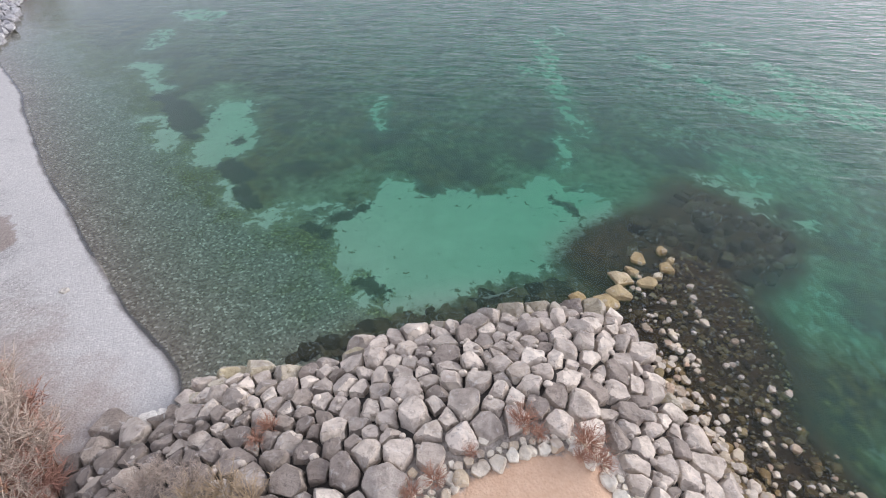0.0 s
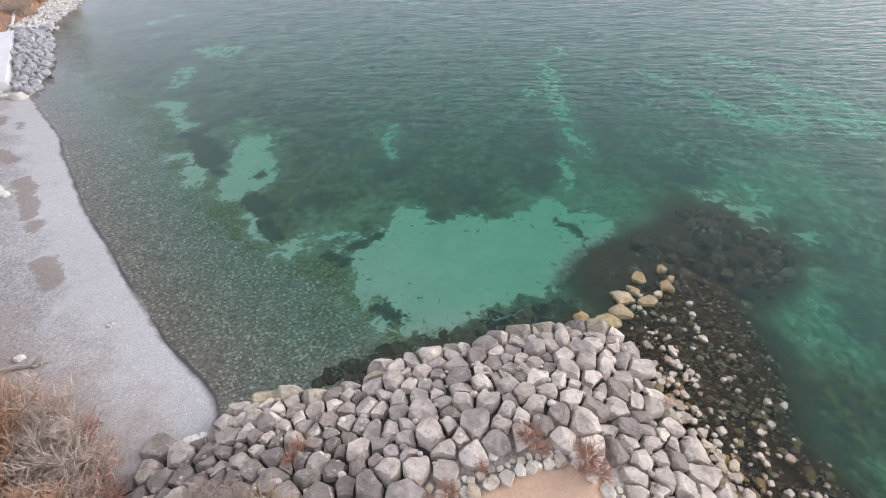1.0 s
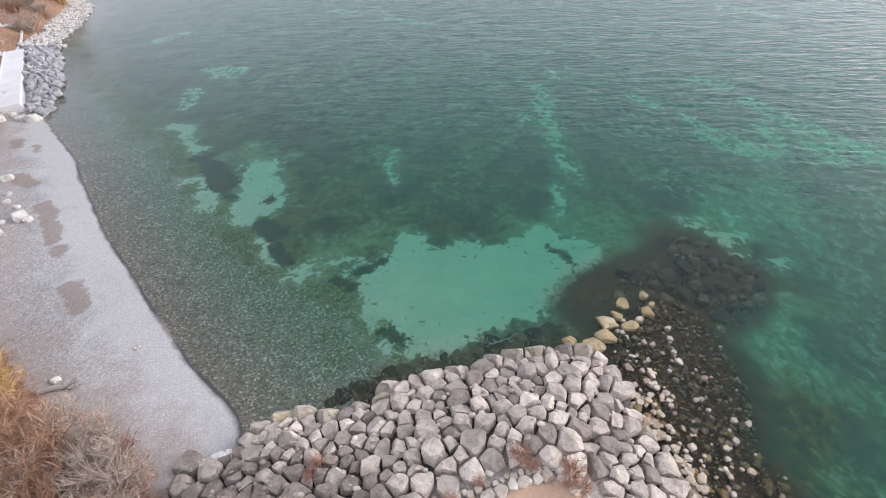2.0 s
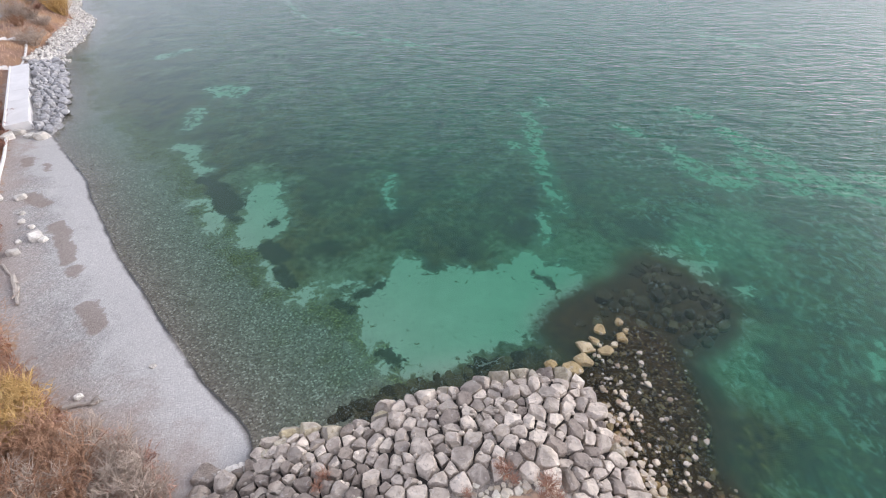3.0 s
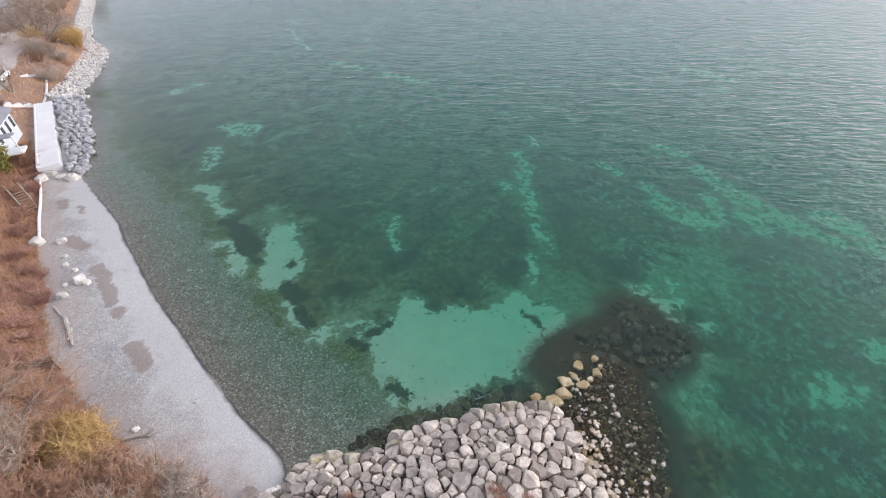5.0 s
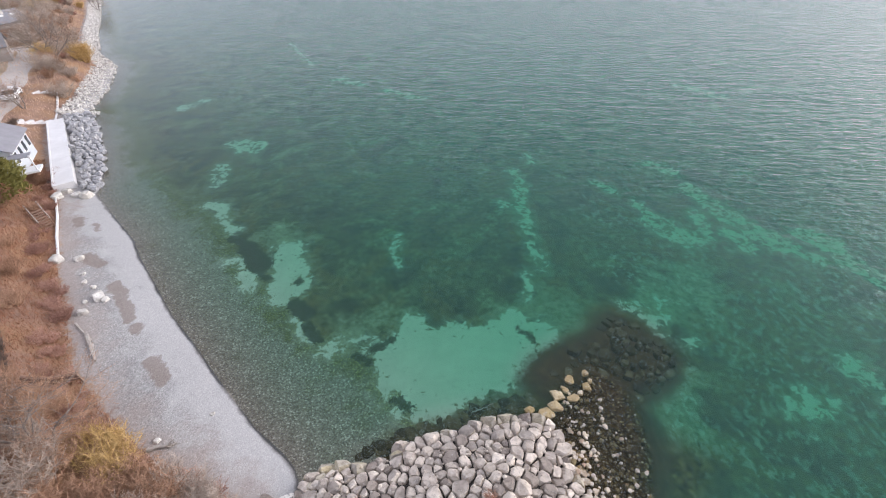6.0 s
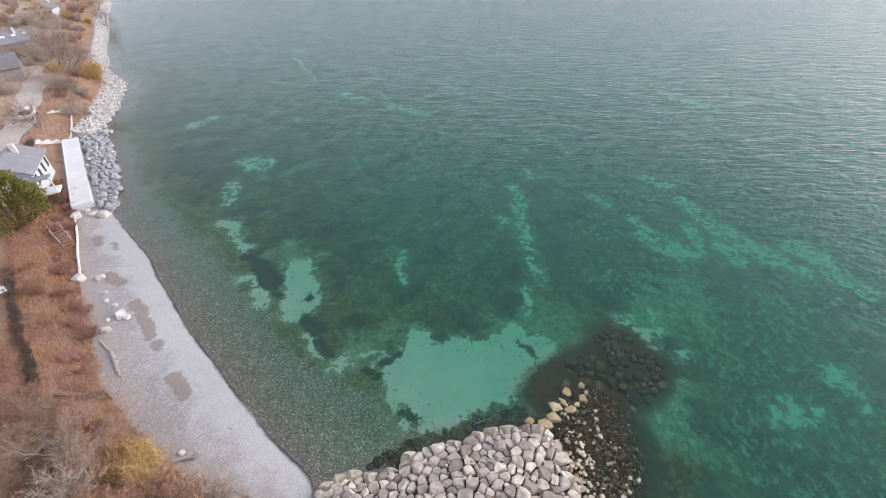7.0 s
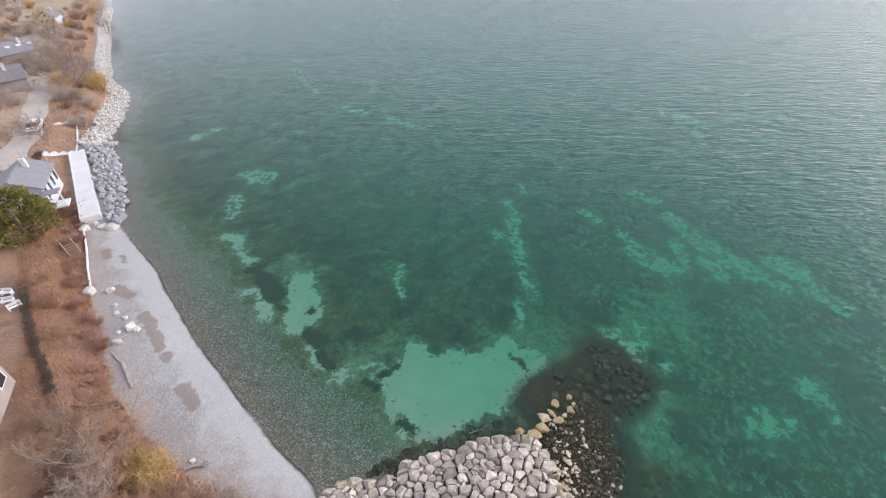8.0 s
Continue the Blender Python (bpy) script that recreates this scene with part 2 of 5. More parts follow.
def island_surface(name, stops, rough=0.9):
    m, n, l, b = mat(name)
    isl = n.new("ShaderNodeNewGeometry").outputs["Random Per Island"]
    big = noise_tex(n, l, where(n), 0.35, 4, 0.6)
    l.new(ramp(n, l, math_node(n, l, "ADD", math_node(n, l, "MULTIPLY", isl, 0.55), math_node(n, l, "MULTIPLY", math_node(n, l, "SUBTRACT", big, 0.25), 0.9)), stops), b.inputs["Base Color"])
    b.inputs["Roughness"].default_value = rough
    return m


def boulder_material(name, stops, stain, fine=9.0):
    m, n, l, b = mat(name)
    p = where(n)
    rnd = n.new("ShaderNodeObjectInfo").outputs["Random"]
    isl = n.new("ShaderNodeNewGeometry").outputs["Random Per Island"]
    base = ramp(n, l, math_node(n, l, "FRACT", math_node(n, l, "ADD", rnd, isl)), stops)
    big = noise_tex(n, l, p, 1.7, 6, 0.62, 0.4)
    base = mixc(n, l, step(n, l, big, 0.35, 0.75), base, mixc(n, l, 1.0, base, (0.52, 0.5, 0.49), "MULTIPLY"))
    spots = noise_tex(n, l, p, fine, 5, 0.7)
    base = mixc(n, l, step(n, l, spots, 0.52, 0.72), base, stain)
    pale = noise_tex(n, l, p, 3.4, 4, 0.6, 0.8)
    base = mixc(n, l, math_node(n, l, "MULTIPLY", step(n, l, pale, 0.56, 0.7), 0.45), base, (0.56, 0.53, 0.5))
    l.new(base, b.inputs["Base Color"])
    b.inputs["Roughness"].default_value = 0.9
    h = math_node(n, l, "ADD", math_node(n, l, "MULTIPLY", big, 1.0), math_node(n, l, "MULTIPLY", noise_tex(n, l, p, 9, 6, 0.7), 0.55))
    bump(n, l, b, h, 1.0, 0.13)
    return m


MAT_BOULDER = boulder_material("armour_stone", [(0.0, (0.42, 0.36, 0.307)), (0.2, (0.693, 0.6, 0.512)), (0.45, (0.504, 0.435, 0.377)), (0.6, (0.357, 0.31, 0.27)), (0.8, (0.798, 0.7, 0.595)), (1.0, (0.609, 0.525, 0.442))], (0.284, 0.235, 0.2), 5.0)
# darker stone tone, used here and there and more often towards the southwest
MAT_DULL = boulder_material("dull_stone", [(0.0, (0.21, 0.175, 0.149)), (0.35, (0.347, 0.29, 0.246)), (0.7, (0.263, 0.22, 0.191)), (1.0, (0.441, 0.37, 0.307))], (0.137, 0.11, 0.093), 5.0)
MAT_EDGE = boulder_material("waterline_stone", [(0.0, (0.42, 0.38, 0.33)), (0.5, (0.52, 0.46, 0.36)), (1.0, (0.5, 0.43, 0.27))], (0.24, 0.19, 0.11))
MAT_WET = boulder_material("algae_stone", [(0.0, (0.4, 0.29, 0.13)), (0.4, (0.6, 0.5, 0.33)), (0.7, (0.34, 0.24, 0.1)), (1.0, (0.68, 0.6, 0.45))], (0.2, 0.13, 0.04), 3.5)
MAT_SUNK = boulder_material("sunken_stone", [(0.0, (0.05, 0.034, 0.017)), (0.5, (0.085, 0.058, 0.027)), (1.0, (0.14, 0.1, 0.046))], (0.03, 0.021, 0.011))
MAT_REEF = boulder_material("reef_stone", [(0.0, (0.06, 0.04, 0.02)), (0.5, (0.13, 0.09, 0.045)), (1.0, (0.22, 0.16, 0.085))], (0.05, 0.036, 0.018))
MAT_COBBLE = boulder_material("pale_cobble", [(0.0, (0.735, 0.65, 0.539)), (0.3, (0.588, 0.5, 0.409)), (0.55, (0.693, 0.58, 0.428)), (0.8, (0.483, 0.39, 0.279)), (1.0, (0.525, 0.36, 0.251))], (0.462, 0.4, 0.326), 25)
MAT_BROWN_COBBLE = boulder_material("brown_cobble", [(0.0, (0.30, 0.20, 0.08)), (0.5, (0.16, 0.11, 0.05)), (1.0, (0.42, 0.33, 0.17))], (0.1, 0.07, 0.03), 25)
MAT_BLUE_ROCK = boulder_material("quarry_rock", [(0.0, (0.3, 0.3, 0.315)), (0.4, (0.46, 0.455, 0.46)), (0.7, (0.37, 0.37, 0.38)), (1.0, (0.56, 0.545, 0.53))], (0.2, 0.2, 0.21))
MAT_CREAM = boulder_material("limestone_rock", [(0.0, (0.66, 0.62, 0.55)), (0.5, (0.76, 0.72, 0.66)), (1.0, (0.56, 0.52, 0.47))], (0.42, 0.39, 0.35))
MAT_LIME = boulder_material("white_limestone", [(0.0, (0.762, 0.693, 0.576)), (0.5, (0.865, 0.802, 0.684)), (1.0, (0.7, 0.614, 0.495))], (0.577, 0.495, 0.387))
MAT_SHORE = boulder_material("shore_limestone", [(0.0, (0.66, 0.62, 0.56)), (0.5, (0.8, 0.76, 0.7)), (1.0, (0.56, 0.52, 0.47))], (0.46, 0.42, 0.37))
MAT_WOOD = surface("driftwood", (0.24, 0.2, 0.17), (0.46, 0.42, 0.38), 4, 0.85, 0.5)
MAT_BARK = surface("bark", (0.16, 0.13, 0.11), (0.32, 0.27, 0.235), 5, 0.9, 0.6)
MAT_TWIG = surface("brown_twigs", (0.26, 0.145, 0.09), (0.44, 0.27, 0.175), 1.2, 0.9, 0.2, spread=0.5)
MAT_RED_TWIG = surface("red_twigs", (0.27, 0.14, 0.105), (0.46, 0.27, 0.205), 1.2, 0.9, 0.2, spread=0.5)
MAT_GOLD_TWIG = surface("golden_twigs", (0.42, 0.265, 0.09), (0.62, 0.43, 0.19), 1.2, 0.9, 0.2, spread=0.3)
MAT_PALE_TWIG = surface("pale_twigs", (0.32, 0.25, 0.2), (0.52, 0.43, 0.36), 1.2, 0.9, 0.2)
MAT_CEDAR = surface("cedar_foliage", (0.06, 0.068, 0.018), (0.2, 0.18, 0.045), 0.8, 0.85, 0.3, spread=0.4)
MAT_CONCRETE = surface("weathered_concrete", (0.6, 0.58, 0.57), (0.75, 0.73, 0.72), 0.6, 0.85, 0.3)
MAT_ROOF = surface("grey_shingle", (0.17, 0.16, 0.165), (0.27, 0.255, 0.255), 0.8, 0.85, 0.4)
MAT_SIDING = surface("white_siding", (0.46, 0.48, 0.51), (0.6, 0.62, 0.64), 1.0, 0.7, 0.1)
MAT_WHITE = surface("white_paint", (0.72, 0.72, 0.71), (0.82, 0.82, 0.81), 1.0, 0.5, 0.1)
MAT_TIMBER = surface("brown_timber", (0.2, 0.12, 0.08), (0.36, 0.23, 0.16), 3.0, 0.8, 0.4)
MAT_DARK_TIMBER = surface("dark_timber", (0.09, 0.05, 0.035), (0.18, 0.1, 0.07), 3.0, 0.8, 0.4)
MAT_ROAD = surface("pale_drive", (0.36, 0.32, 0.29), (0.5, 0.45, 0.41), 0.5, 0.95, 0.3)
MAT_GLASS = surface("dark_pane", (0.03, 0.035, 0.045), (0.06, 0.07, 0.08), 1.0, 0.08, 0.0)
MAT_TYRE = surface("tyre_rubber", (0.02, 0.02, 0.02), (0.04, 0.04, 0.04), 4, 0.8, 0.2)


def ground_material():
    m, n, l, b = mat("shore_ground")
    p = where(n)

    def field(name):
        a = n.new("ShaderNodeAttribute")
        a.attribute_name = name
        return a.outputs["Fac"]

    land, sand, rock, behind, dirt, flecks, gravel, damp, bank, wash, olive = (field(k) for k in ("land", "sand", "rock", "behind", "dirt", "flecks", "gravel", "damp", "bank", "wash", "olive"))
    n1, n2, n3 = noise_tex(n, l, p, 0.55, 6, 0.62, 0.3), noise_tex(n, l, p, 2.4, 5, 0.65, 0.4), noise_tex(n, l, p, 0.16, 4, 0.6)
    n4 = noise_tex(n, l, p, 9.0, 4, 0.7)
    # weedy bed: dark weed, brown drifts and thin pale patches
    cloud = noise_tex(n, l, p, 0.24, 7, 0.62, 0.7)
    weed = ramp(n, l, math_node(n, l, "ADD", math_node(n, l, "MULTIPLY", cloud, 0.6), math_node(n, l, "MULTIPLY", n2, 0.4)),
                [(0.36, (0.03, 0.028, 0.012)), (0.48, (0.09, 0.078, 0.032)), (0.56, (0.16, 0.14, 0.062)), (0.66, (0.32, 0.3, 0.17))])
    weed = mixc(n, l, math_node(n, l, "MULTIPLY", step(n, l, noise_tex(n, l, p, 0.13, 6, 0.65, 0.6), 0.47, 0.6), 0.7), weed, ramp(n, l, n2, [(0.35, (0.1, 0.066, 0.02)), (0.65, (0.24, 0.16, 0.055))]))
    veil = step(n, l, math_node(n, l, "ADD", wash, math_node(n, l, "MULTIPLY", math_node(n, l, "SUBTRACT", cloud, 0.5), 9.0)), -1.2, 1.6)
    weed = mixc(n, l, math_node(n, l, "MULTIPLY", veil, 0.6), weed, ramp(n, l, n2, [(0.3, (0.22, 0.2, 0.11)), (0.65, (0.5, 0.47, 0.32))]))
    # stony shallows, greener away from the shore
    vor = n.new("ShaderNodeTexVoronoi")
    vor.inputs["Scale"].default_value = 11.0
    l.new(p, vor.inputs["Vector"])
    cell = n.new("ShaderNodeSeparateColor")
    l.new(vor.outputs["Color"], cell.inputs[0])
    pebble = ramp(n, l, cell.outputs[0], [(0.0, (0.168, 0.143, 0.109)), (0.5, (0.277, 0.242, 0.187)), (0.86, (0.361, 0.32, 0.25)), (1.0, (0.672, 0.615, 0.499))])
    mossy = mixc(n, l, 1.0, pebble, (0.6, 0.6, 0.3), "MULTIPLY")
    pebble = mixc(n, l, step(n, l, math_node(n, l, "ADD", gravel, math_node(n, l, "MULTIPLY", math_node(n, l, "SUBTRACT", n1, 0.5), 1.2)), 0.95, 0.45), pebble, mossy)
    bed = mixc(n, l, step(n, l, math_node(n, l, "ADD", gravel, math_node(n, l, "MULTIPLY", n1, 0.9)), 0.5, 1.0), weed, pebble)
    # pale sand
    sandy = ramp(n, l, math_node(n, l, "ADD", math_node(n, l, "MULTIPLY", n2, 0.4), math_node(n, l, "MULTIPLY", n1, 0.6)), [(0.3, (0.54, 0.52, 0.42)), (0.7, (0.7, 0.67, 0.56))])
    frag = noise_tex(n, l, p, 1.3, 6, 0.62, 0.6)
    edge = math_node(n, l, "ADD", sand, math_node(n, l, "MULTIPLY", math_node(n, l, "SUBTRACT", math_node(n, l, "ADD", math_node(n, l, "MULTIPLY", frag, 0.7), math_node(n, l, "MULTIPLY", n1, 0.3)), 0.5), 4.4))
    blend = math_node(n, l, "ADD", math_node(n, l, "MULTIPLY", step(n, l, edge, -0.12, 0.16), 0.65), math_node(n, l, "MULTIPLY", step(n, l, edge, -1.3, 0.7), 0.35))
    specks = step(n, l, math_node(n, l, "SUBTRACT", noise_tex(n, l, p, 2.1, 6, 0.72, 0.5), math_node(n, l, "MULTIPLY", sand, 0.022)), 0.58, 0.63)
    blend = math_node(n, l, "MULTIPLY", blend, math_node(n, l, "SUBTRACT", 1.0, math_node(n, l, "MULTIPLY", specks, 0.8)))
    bed = mixc(n, l, blend, bed, sandy)
    strips = n.new("ShaderNodeMapping")
    strips.inputs["Scale"].default_value = (1.5, 1.1, 1.0)
    l.new(p, strips.inputs["Vector"])
    fleck = math_node(n, l, "MULTIPLY", math_node(n, l, "MULTIPLY", step(n, l, noise_tex(n, l, strips.outputs[0], 0.95, 9, 0.76, 0.3), 0.5, 0.6), math_node(n, l, "MAXIMUM", step(n, l, n3, 0.36, 0.56), step(n, l, flecks, 0.8, 0.95))), flecks)
    bed = mixc(n, l, math_node(n, l, "MULTIPLY", fleck, 0.55), bed, sandy)
    # ochre and olive weed in the eastern shallows
    tufts = ramp(n, l, noise_tex(n, l, p, 1.6, 6, 0.7, 0.3), [(0.38, (0.025, 0.02, 0.009)), (0.5, (0.08, 0.062, 0.022)), (0.6, (0.18, 0.14, 0.045)), (0.7, (0.36, 0.29, 0.11))])
    bed = mixc(n, l, math_node(n, l, "MULTIPLY", step(n, l, math_node(n, l, "ADD", olive, math_node(n, l, "MULTIPLY", math_node(n, l, "SUBTRACT", n1, 0.5), 5.0)), -0.8, 1.2), 0.85), bed, tufts)
    # dense dark weed banks
    bed = mixc(n, l, math_node(n, l, "MULTIPLY", step(n, l, math_node(n, l, "ADD", bank, math_node(n, l, "MULTIPLY", math_node(n, l, "SUBTRACT", n2, 0.5), 1.6)), -0.1, 0.12), 0.9), bed, ramp(n, l, n4, [(0.3, (0.03, 0.03, 0.016)), (0.7, (0.075, 0.07, 0.035))]))
    # dark algae between the sunken stones; also paints the shadow band along the groyne's foot
    algae = ramp(n, l, n2, [(0.3, (0.04, 0.024, 0.01)), (0.7, (0.12, 0.072, 0.026))])
    bed = mixc(n, l, step(n, l, math_node(n, l, "ADD", rock, math_node(n, l, "MULTIPLY", math_node(n, l, "SUBTRACT", n2, 0.5), 2.0)), -0.9, 0.5), bed, algae)
    # shingle beach
    vor2 = n.new("ShaderNodeTexVoronoi")
    vor2.inputs["Scale"].default_value = 15.0
    l.new(p, vor2.inputs["Vector"])
    c2 = n.new("ShaderNodeSeparateColor")
    l.new(vor2.outputs["Color"], c2.inputs[0])
    shingle = ramp(n, l, c2.outputs[1], [(0.0, (0.173, 0.166, 0.162)), (0.5, (0.286, 0.276, 0.266)), (0.93, (0.357, 0.345, 0.33)), (1.0, (0.51, 0.49, 0.461))])
    shingle = mixc(n, l, step(n, l, n3, 0.42, 0.6), shingle, mixc(n, l, 1.0, shingle, (1.16, 1.15, 1.14), "MULTIPLY"))
    shingle = mixc(n, l, math_node(n, l, "MULTIPLY", step(n, l, math_node(n, l, "ADD", land, math_node(n, l, "MULTIPLY", math_node(n, l, "SUBTRACT", n1, 0.5), 7.0)), 4.6, 1.4), 0.55), shingle, (0.5, 0.485, 0.47))
    shingle = mixc(n, l, math_node(n, l, "MULTIPLY", step(n, l, math_node(n, l, "ADD", behind, math_node(n, l, "MULTIPLY", math_node(n, l, "SUBTRACT", n1, 0.5), 6.0)), -3.2, 0.0), 0.5), shingle, (0.33, 0.25, 0.21))
    shingle = mixc(n, l, math_node(n, l, "MULTIPLY", step(n, l, math_node(n, l, "ADD", damp, math_node(n, l, "MULTIPLY", math_node(n, l, "SUBTRACT", n2, 0.5), 1.0)), -0.22, 0.0), 0.72), shingle, ramp(n, l, n4, [(0.3, (0.15, 0.115, 0.095)), (0.7, (0.27, 0.215, 0.18))]))
    wet = step(n, l, math_node(n, l, "ADD", land, math_node(n, l, "MULTIPLY", math_node(n, l, "SUBTRACT", n1, 0.5), 0.8)), 0.32, 0.02)
    shingle = mixc(n, l, wet, shingle, (0.15, 0.14, 0.13))
    # tan soil and dead grass inland
    soil = ramp(n, l, n1, [(0.3, (0.17, 0.1, 0.07)), (0.5, (0.25, 0.15, 0.105)), (0.7, (0.34, 0.22, 0.16))])
    soil = mixc(n, l, step(n, l, n3, 0.4, 0.62), soil, (0.34, 0.2, 0.11))
    soil = mixc(n, l, step(n, l, n4, 0.45, 0.7), soil, mixc(n, l, 1.0, soil, (0.7, 0.68, 0.66), "MULTIPLY"))
    lawn = ramp(n, l, math_node(n, l, "ADD", math_node(n, l, "MULTIPLY", n1, 0.6), math_node(n, l, "MULTIPLY", n4, 0.4)), [(0.3, (0.26, 0.197, 0.133)), (0.7, (0.442, 0.349, 0.254))])
    soil = mixc(n, l, step(n, l, math_node(n, l, "ADD", behind, math_node(n, l, "MULTIPLY", math_node(n, l, "SUBTRACT", n1, 0.5), 4.0)), 8.0, 10.0), soil, lawn)
    dry = mixc(n, l, step(n, l, math_node(n, l, "ADD", behind, math_node(n, l, "MULTIPLY", math_node(n, l, "SUBTRACT", n2, 0.5), 3.0)), -0.4, 0.5), shingle, soil)
    tan = ramp(n, l, math_node(n, l, "ADD", math_node(n, l, "MULTIPLY", n1, 0.5), math_node(n, l, "MULTIPLY", n4, 0.5)), [(0.3, (0.45, 0.29, 0.19)), (0.7, (0.6, 0.42, 0.3))])
    # groyne ground: crevice shade between boulders painted in as near-black, pale gravel by the earth
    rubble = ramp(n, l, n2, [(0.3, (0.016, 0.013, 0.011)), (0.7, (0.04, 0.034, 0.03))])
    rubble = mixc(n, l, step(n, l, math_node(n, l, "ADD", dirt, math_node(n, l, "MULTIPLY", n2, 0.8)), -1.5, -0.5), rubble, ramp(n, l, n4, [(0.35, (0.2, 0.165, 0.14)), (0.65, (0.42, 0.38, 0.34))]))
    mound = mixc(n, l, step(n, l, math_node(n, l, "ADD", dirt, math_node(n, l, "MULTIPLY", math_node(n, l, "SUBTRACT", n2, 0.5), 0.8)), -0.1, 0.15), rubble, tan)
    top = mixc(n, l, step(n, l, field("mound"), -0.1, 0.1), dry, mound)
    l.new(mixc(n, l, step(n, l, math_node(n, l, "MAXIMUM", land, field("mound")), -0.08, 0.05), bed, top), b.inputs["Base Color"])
    b.inputs["Roughness"].default_value = 0.95
    h = math_node(n, l, "ADD", math_node(n, l, "MULTIPLY", vor2.outputs["Distance"], -0.6), n4)
    bump(n, l, b, h, 0.6, 0.04)
    return m


def water_material():
    m, n, l, b = mat("lake_water")
    n.remove(b)
    out = n["Material Output"]
    a = n.new("ShaderNodeAttribute")
    a.attribute_name = "depth"
    # light lost on the way down and up again, by depth
    comb = n.new("ShaderNodeCombineColor")
    for k, rate in zip(range(3), (-0.36, -0.03, -0.13)):
        l.new(math_node(n, l, "EXPONENT", math_node(n, l, "MULTIPLY", a.outputs["Fac"], rate)), comb.inputs[k])
    clear = n.new("ShaderNodeBsdfTransparent")
    l.new(comb.outputs[0], clear.inputs["Color"])
    murk = n.new("ShaderNodeBsdfDiffuse")
    murk.inputs["Color"].default_value = (0.055, 0.245, 0.205, 1)
    body = n.new("ShaderNodeMixShader")
    l.new(math_node(n, l, "SUBTRACT", 1.0, math_node(n, l, "EXPONENT", math_node(n, l, "MULTIPLY", a.outputs["Fac"], -0.07))), body.inputs[0])
    l.new(clear.outputs[0], body.inputs[1])
    l.new(murk.outputs[0], body.inputs[2])
    p = where(n)
    mp = n.new("ShaderNodeMapping")
    mp.inputs["Rotation"].default_value = (0, 0, radians(15))
    mp.inputs["Scale"].default_value = (0.6, 1.75, 1.0)
    l.new(p, mp.inputs["Vector"])
    calm = n.new("ShaderNodeAttribute")
    calm.attribute_name = "ripple"
    h = math_node(n, l, "ADD", noise_tex(n, l, mp.outputs[0], 0.4, 2, 0.5, 0.3), math_node(n, l, "MULTIPLY", noise_tex(n, l, mp.outputs[0], 1.05, 2, 0.5, 0.4), 0.75))
    h = math_node(n, l, "ADD", h, math_node(n, l, "MULTIPLY", noise_tex(n, l, mp.outputs[0], 2.6, 2, 0.5, 0.3), 0.3))
    h = math_node(n, l, "MULTIPLY", h, calm.outputs["Fac"])
    bp = n.new("ShaderNodeBump")
    bp.inputs["Strength"].default_value, bp.inputs["Distance"].default_value = 1.0, 0.245
    l.new(h, bp.inputs["Height"])
    gloss = n.new("ShaderNodeBsdfGlossy")
    gloss.inputs["Roughness"].default_value = 0.08
    l.new(bp.outputs[0], gloss.inputs["Normal"])
    fr = n.new("ShaderNodeFresnel")
    fr.inputs["IOR"].default_value = 1.33
    l.new(bp.outputs[0], fr.inputs["Normal"])
    mix = n.new("ShaderNodeMixShader")
    l.new(fr.outputs[0], mix.inputs[0])
    l.new(body.outputs[0], mix.inputs[1])
    l.new(gloss.outputs[0], mix.inputs[2])
    l.new(mix.outputs[0], out.inputs["Surface"])
    return m


# ---- ground and water sheets ----
def axis_lines(lo, hi, fine, far_lo, far_hi, grow_lo, grow_hi):
    mid = list(np.arange(lo, hi, fine))
    s, v, left = fine, lo, []
    while v > far_lo:
        s *= grow_lo
        v -= s
        left.append(v)
    s, v, right = fine, mid[-1], []
    while v < far_hi:
        s *= grow_hi
        v += s
        right.append(v)
    return np.array(left[::-1] + mid + right)


def sheet(name, xs, ys, z, fields, material):
    nx, ny = len(xs), len(ys)
    gx, gy = np.meshgrid(xs, ys)
    co = np.stack([gx.ravel(), gy.ravel(), np.ravel(z)], 1)
    i = (np.arange(ny - 1)[:, None] * nx + np.arange(nx - 1)).ravel()
    quads = np.stack([i, i + 1, i + nx + 1, i + nx], 1)
    me = bpy.data.meshes.new(name)
    me.vertices.add(len(co))
    me.vertices.foreach_set("co", co.ravel())
    me.loops.add(quads.size)
    me.loops.foreach_set("vertex_index", quads.ravel().astype(np.int32))
    me.polygons.add(len(quads))
    me.polygons.foreach_set("loop_start", np.arange(0, quads.size, 4, dtype=np.int32))
    me.update(calc_edges=True)
    me.polygons.foreach_set("use_smooth", np.ones(len(quads), bool))
    for k, v in fields.items():
        at = me.attributes.new(k, "FLOAT", "POINT")
        at.data.foreach_set("value", np.ravel(v).astype(np.float32))
    me.materials.append(material)
    return new(name, me)


xs, ys = axis_lines(-50, 48, 0.22, -2800, 2800, 1.045, 1.12), axis_lines(3, 56, 0.22, -500, 3500, 1.13, 1.035)
X, Y = np.meshgrid(xs, ys)
Z, f_land, f_groyne, f_shelf, f_reef, f_behind, f_off = ground_fields(X, Y)
warp_x, warp_y = X + 0.5 * wobble(X, Y, 1.5, 11), Y + 0.5 * wobble(X, Y, 1.5, 12)
wide_x, wide_y = X + 1.1 * wobble(X, Y, 2.4, 13) + 0.35 * wobble(X, Y, 0.6, 15), Y + 1.1 * wobble(X, Y, 2.4, 14) + 0.35 * wobble(X, Y, 0.6, 16)
thin_x, thin_y = X + 0.45 * wobble(X, Y, 1.7, 23) + 0.22 * wobble(X, Y, 0.5, 25), Y + 0.45 * wobble(X, Y, 1.7, 24) + 0.22 * wobble(X, Y, 0.5, 26)
